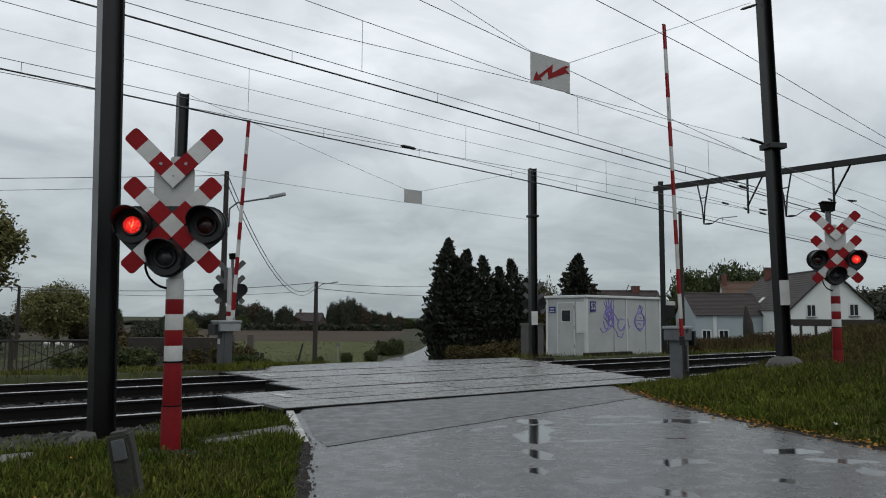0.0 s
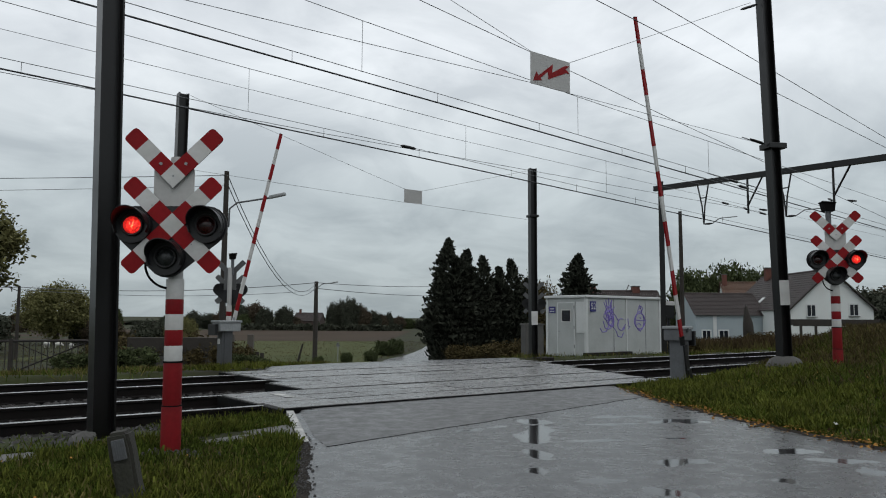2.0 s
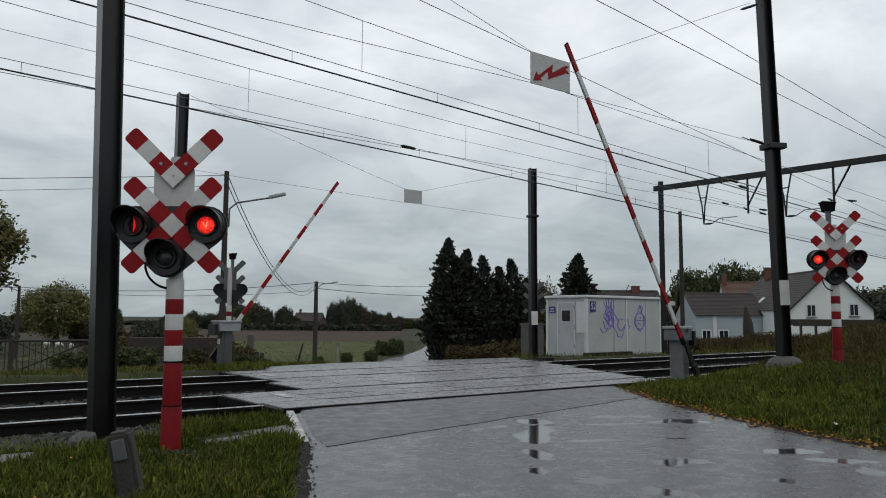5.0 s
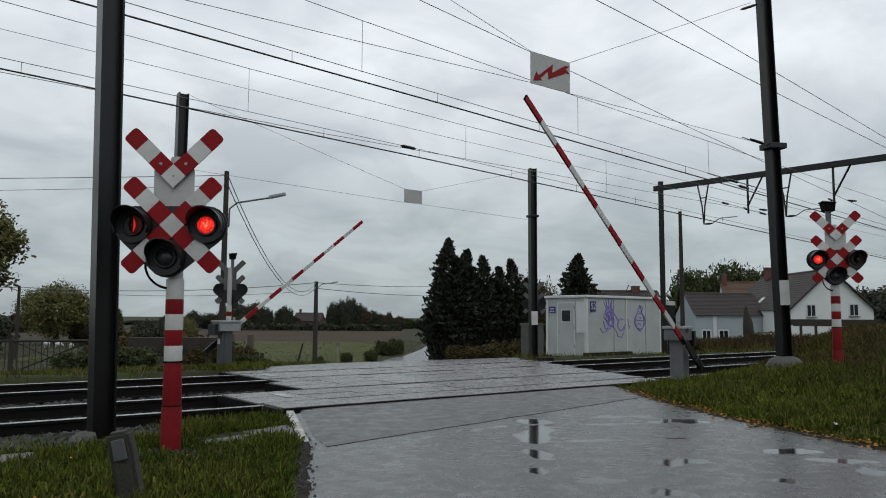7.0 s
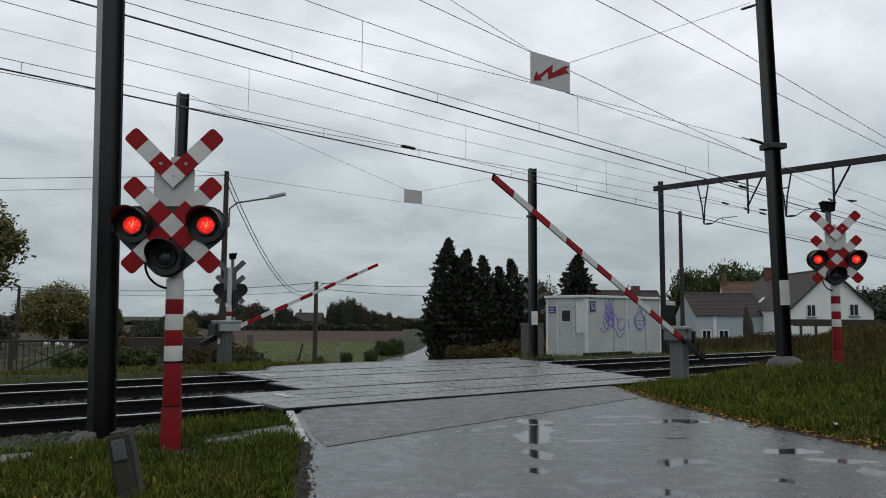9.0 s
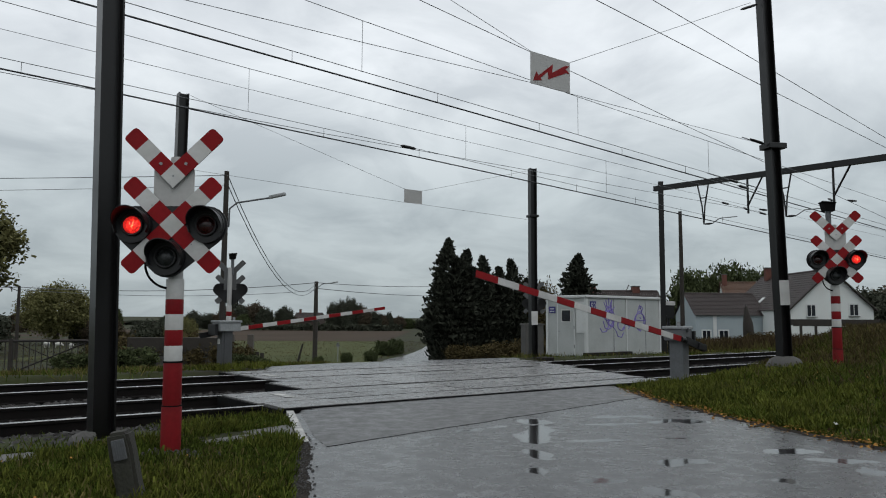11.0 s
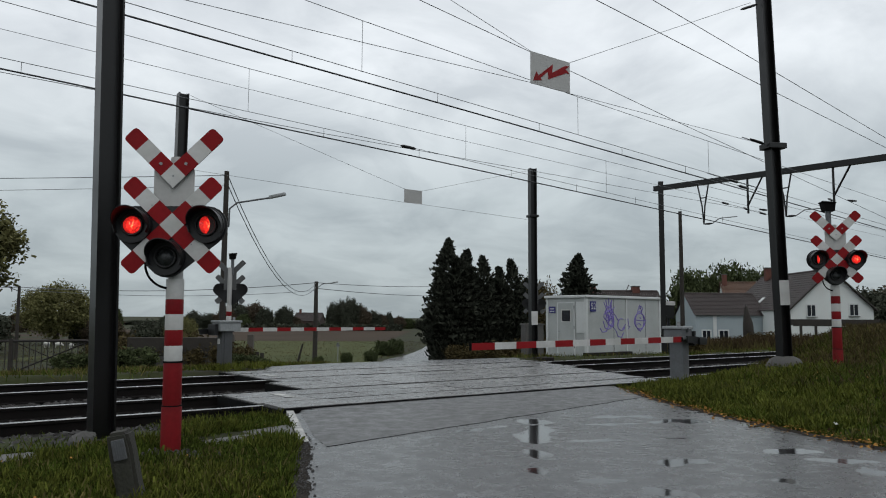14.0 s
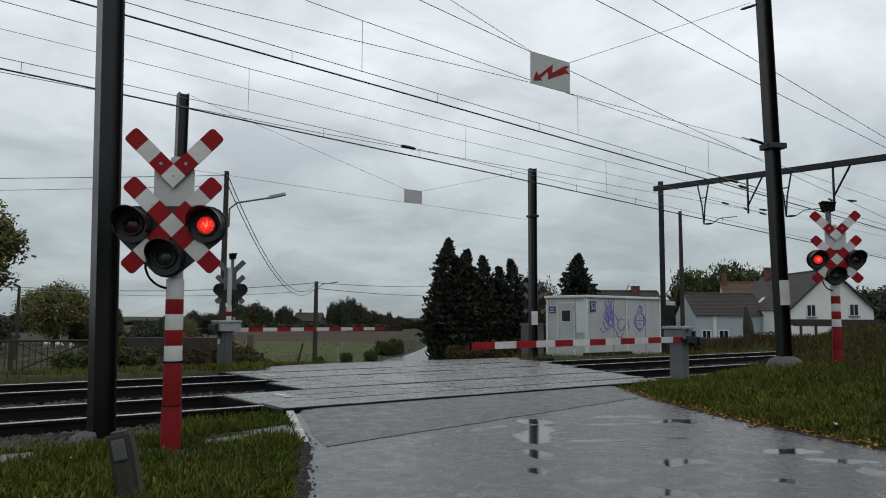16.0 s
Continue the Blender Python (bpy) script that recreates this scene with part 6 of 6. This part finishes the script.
leaves("fallen_leaves", scatter(1600, 2.6, 6, 4.5, 12.6, lambda x, y: abs(x - along(RIGHT, y) - 0.1) < abs(rng.normal(0, 0.17)) + 0.01), "fallen yellow leaves along the road edge", 0.012)
leaves("scattered_leaves", scatter(120, 2.6, 8, 4.5, 12.6, lambda x, y: verge_right(x, y)), "yellow leaves scattered on the grass", 0.013, 0.06)
leaves("scattered_leaves", scatter(40, -4, -0.6, 4.2, 8, verge_left), "small yellow leaves scattered on the grass", 0.008, 0.05)


def stones(name, spots, size, label, base):
    f = Form()
    cube = [(-1, -1, -1), (1, -1, -1), (1, 1, -1), (-1, 1, -1), (-1, -1, 1), (1, -1, 1), (1, 1, 1), (-1, 1, 1)]
    fs = [(3, 2, 1, 0), (4, 5, 6, 7), (0, 1, 5, 4), (1, 2, 6, 5), (2, 3, 7, 6), (3, 0, 4, 7)]
    for s, d in spots:
        k = size * rng.uniform(0.6, 1.3)
        m = Matrix.Translation(sd(s, d, base(d) + k * 0.3)) @ Euler(rng.uniform(0, 6, 3)).to_matrix().to_4x4()
        f.add([m @ (Vector(p) * k * float(rng.uniform(0.45, 0.8))) for p in cube], fs)
    o = part(name, f, BALLAST)
    return tagged(o, label, "ballast", kind="stuff")


def bed_z(d):
    return -0.33 + 0.13 * smooth((d - 8.0) / 0.5) * smooth((15.6 - d) / 0.6)


def ballast_spots(n, s0, s1, d0, d1):
    out = []
    while len(out) < n:
        s, d = rng.uniform(s0, s1), rng.uniform(d0, d1)
        if not edge_left(d) + 0.1 < s < edge_right(d) and min(abs(d - r) for r in (R1, R2, R3, R4)) > 0.11:
            out.append((s, d))
    return out


stones("ballast_stones", ballast_spots(7500, -3.5, 3.6, 6.95, 9.1), 0.031, "loose grey ballast stones beside the track", lambda d: bed_z(d) + 0.30 * smooth((8.7 - d) / 0.7))
stones("ballast_stones", ballast_spots(4200, -5, 6.2, 9.2, 14.2), 0.045, "loose grey ballast stones between the rails", bed_z)
stones("ballast_stones", ballast_spots(1600, 11, 22, 8.6, 14.5), 0.05, "loose grey ballast stones between the rails", bed_z)

stones("edge_gravel", [to_sd(along(LEFT, y) + abs(rng.normal(0, 0.06)) - 0.05, y) for y in rng.uniform(3.8, 7.2, 700)], 0.009, "fine gravel crumbling from the road edge", lambda d: 0.01)
stones("base_rubble", [to_sd(-2.15 + rng.normal(0, 0.14), 6.06 + rng.normal(0, 0.08)) for _ in range(170)], 0.03, "broken mortar round the signal foot", lambda d: 0.015)


# ---- crossing deck slabs ----
def deck():
    t = thing("crossing_deck", TRACKFRAME, "wet light grey concrete slabs between the rails of the crossing", "crossing deck", kind="structure")
    rows = [(8.49, R1 - 0.065, 1), (R1 + 0.11, R1 + 0.735, 1), (R1 + 0.765, R2 - 0.11, 1), (R2 + 0.065, R2 + 0.66, 1), (R2 + 0.69, R3 - 0.69, 1), (R3 - 0.66, R3 - 0.065, 1),
            (R3 + 0.11, R3 + 0.735, 1), (R3 + 0.765, R4 - 0.11, 1), (R4 + 0.065, R4 + 0.66, 1)]
    unit, shared = 0.9, {}
    for j, (d0, d1, _) in enumerate(rows):
        a, b = edge_left((d0 + d1) / 2), edge_right((d0 + d1) / 2)
        n = round((b - a) / unit)
        key = round(d1 - d0, 3)
        if key not in shared:
            w = (d1 - d0) / 2
            shared[key] = Form().box((-0.5, -w, -0.09), (0.5, w, 0.0), bevel=0.008).mesh("slab", CONCRETE)
        for i in range(n):
            o = new("slab", shared[key])
            o.parent = t
            k = (b - a) / n
            o.matrix_basis = pose(a + (i + 0.5) * k, (d0 + d1) / 2, (0.034 if j == 0 else 0.022) + random.uniform(-0.004, 0.004), random.uniform(-0.3, 0.3), random.uniform(-0.25, 0.25), 0) @ Matrix.Diagonal((k - 0.012, 1, 1, 1))
    for d0, d1 in ((8.45, R1 - 0.08), (R1 + 0.1, R2 - 0.1), (R2 + 0.08, 10.74), (10.76, 12.08), (12.1, R3 - 0.08), (R3 + 0.1, R4 - 0.1), (R4 + 0.08, 14.98)):
        for s in (edge_left((d0 + d1) / 2) - 0.05, edge_right((d0 + d1) / 2) + 0.012):
            part("edge_profile", Form().box((s, d0, -0.3), (s + 0.038, d1, 0.008)), RUBBER, t, "black rubber edge profile")
    part("edge_profile", Form().box((4.0, 8.425, -0.2), (11.6, 8.482, 0.03)), RUBBER, t)
    for r in (R1, R2, R3, R4):
        for a in (-0.062, 0.04):
            part("flangeway_strip", Form().box((edge_left(r) + 0.0, r + a, -0.15), (edge_right(r), r + a + 0.02, -0.05)), RUBBER, t)
    for s, d in ((4.62, 9.0 + 0.9), (6.0, 13.4)):
        part("marking", Form().box((s, d - 0.25, 0.026), (s + 0.14, d + 0.3, 0.032)), KERBWHITE, t, "worn white road marking")


deck()


# ---- what moves ----
ARM_E_ROWS = [(0, 85.8), (0.85, 85.6), (1.0, 85.0), (1.2, 82.4), (1.5, 78.8), (2.0, 75.1), (2.5, 71.2), (3.0, 67.2), (3.5, 63.3), (4.0, 59.3), (4.2, 57.7), (6.3, 41.8), (6.5, 40.4), (7.0, 36.8),
              (7.5, 33.3), (8.0, 29.7), (8.5, 26.2), (9.0, 22.6), (9.2, 21.2), (11.3, 7.3), (11.5, 6.0), (12.0, 2.8), (12.3, 1.1), (12.5, 0.4), (12.8, 0.0), (16.0, 0.1)]
ARM_W_ROWS = [(0, 86.6), (0.85, 86.4), (1.0, 85.4), (1.2, 82.9), (1.5, 79.4), (2.0, 75.5), (2.5, 71.4), (3.0, 67.2), (3.5, 63.2), (4.0, 59.2), (4.2, 57.5), (6.3, 41.2), (6.5, 39.7), (7.0, 35.8),
              (7.5, 32.2), (8.0, 28.4), (8.5, 24.7), (9.0, 20.8), (9.2, 19.3), (11.3, 4.6), (11.5, 3.4), (12.0, 0.9), (12.3, 0.1), (12.6, -0.1), (16.0, -0.1)]
FLASH = 0.9156


def flash_rows(on, off):
    """The lamp's flashing, imitated by an added turn of its two-faced lens: glowing face forward at `on`, dark face
    forward at `off`, once in every flash.
    """
    keys = []
    k = -1
    while FLASH * k < 17:
        for t, turn in ((on - 0.067, 180), (on - 0.034, 120), (on, 60), (on + 0.034, 0), (off - 0.034, 0), (off, 60), (off + 0.034, 120), (off + 0.067, 180)):
            keys.append((t + FLASH * k, turn))
        k += 1
    keys.sort()
    inside = [q for q in keys if 0 < q[0] < 16]
    before, after = [q for q in keys if q[0] <= 0][-1], [q for q in keys if q[0] >= 16][0]
    return [(0.0, before[1]), *inside, (16.0, after[1])]


def motions():
    for arm, h, rows in ((ARM_E, 0.71, ARM_E_ROWS), (ARM_W, 0.976, ARM_W_ROWS)):
        walk(arm, [(t, pose(BACK, 0, h, 0, a, 0)) for t, a in rows])
    first, second = flash_rows(0.63, 1.29), flash_rows(0.26, 0.82)
    for pair, order in ((LENS_A, (first, second)), (LENS_B, (second, first))):
        for lens, rows in zip(pair, order):
            at = lens.matrix_basis.translation.copy()
            walk(lens, [(t, pose(*at, 0, 0, a)) for t, a in rows])


motions()
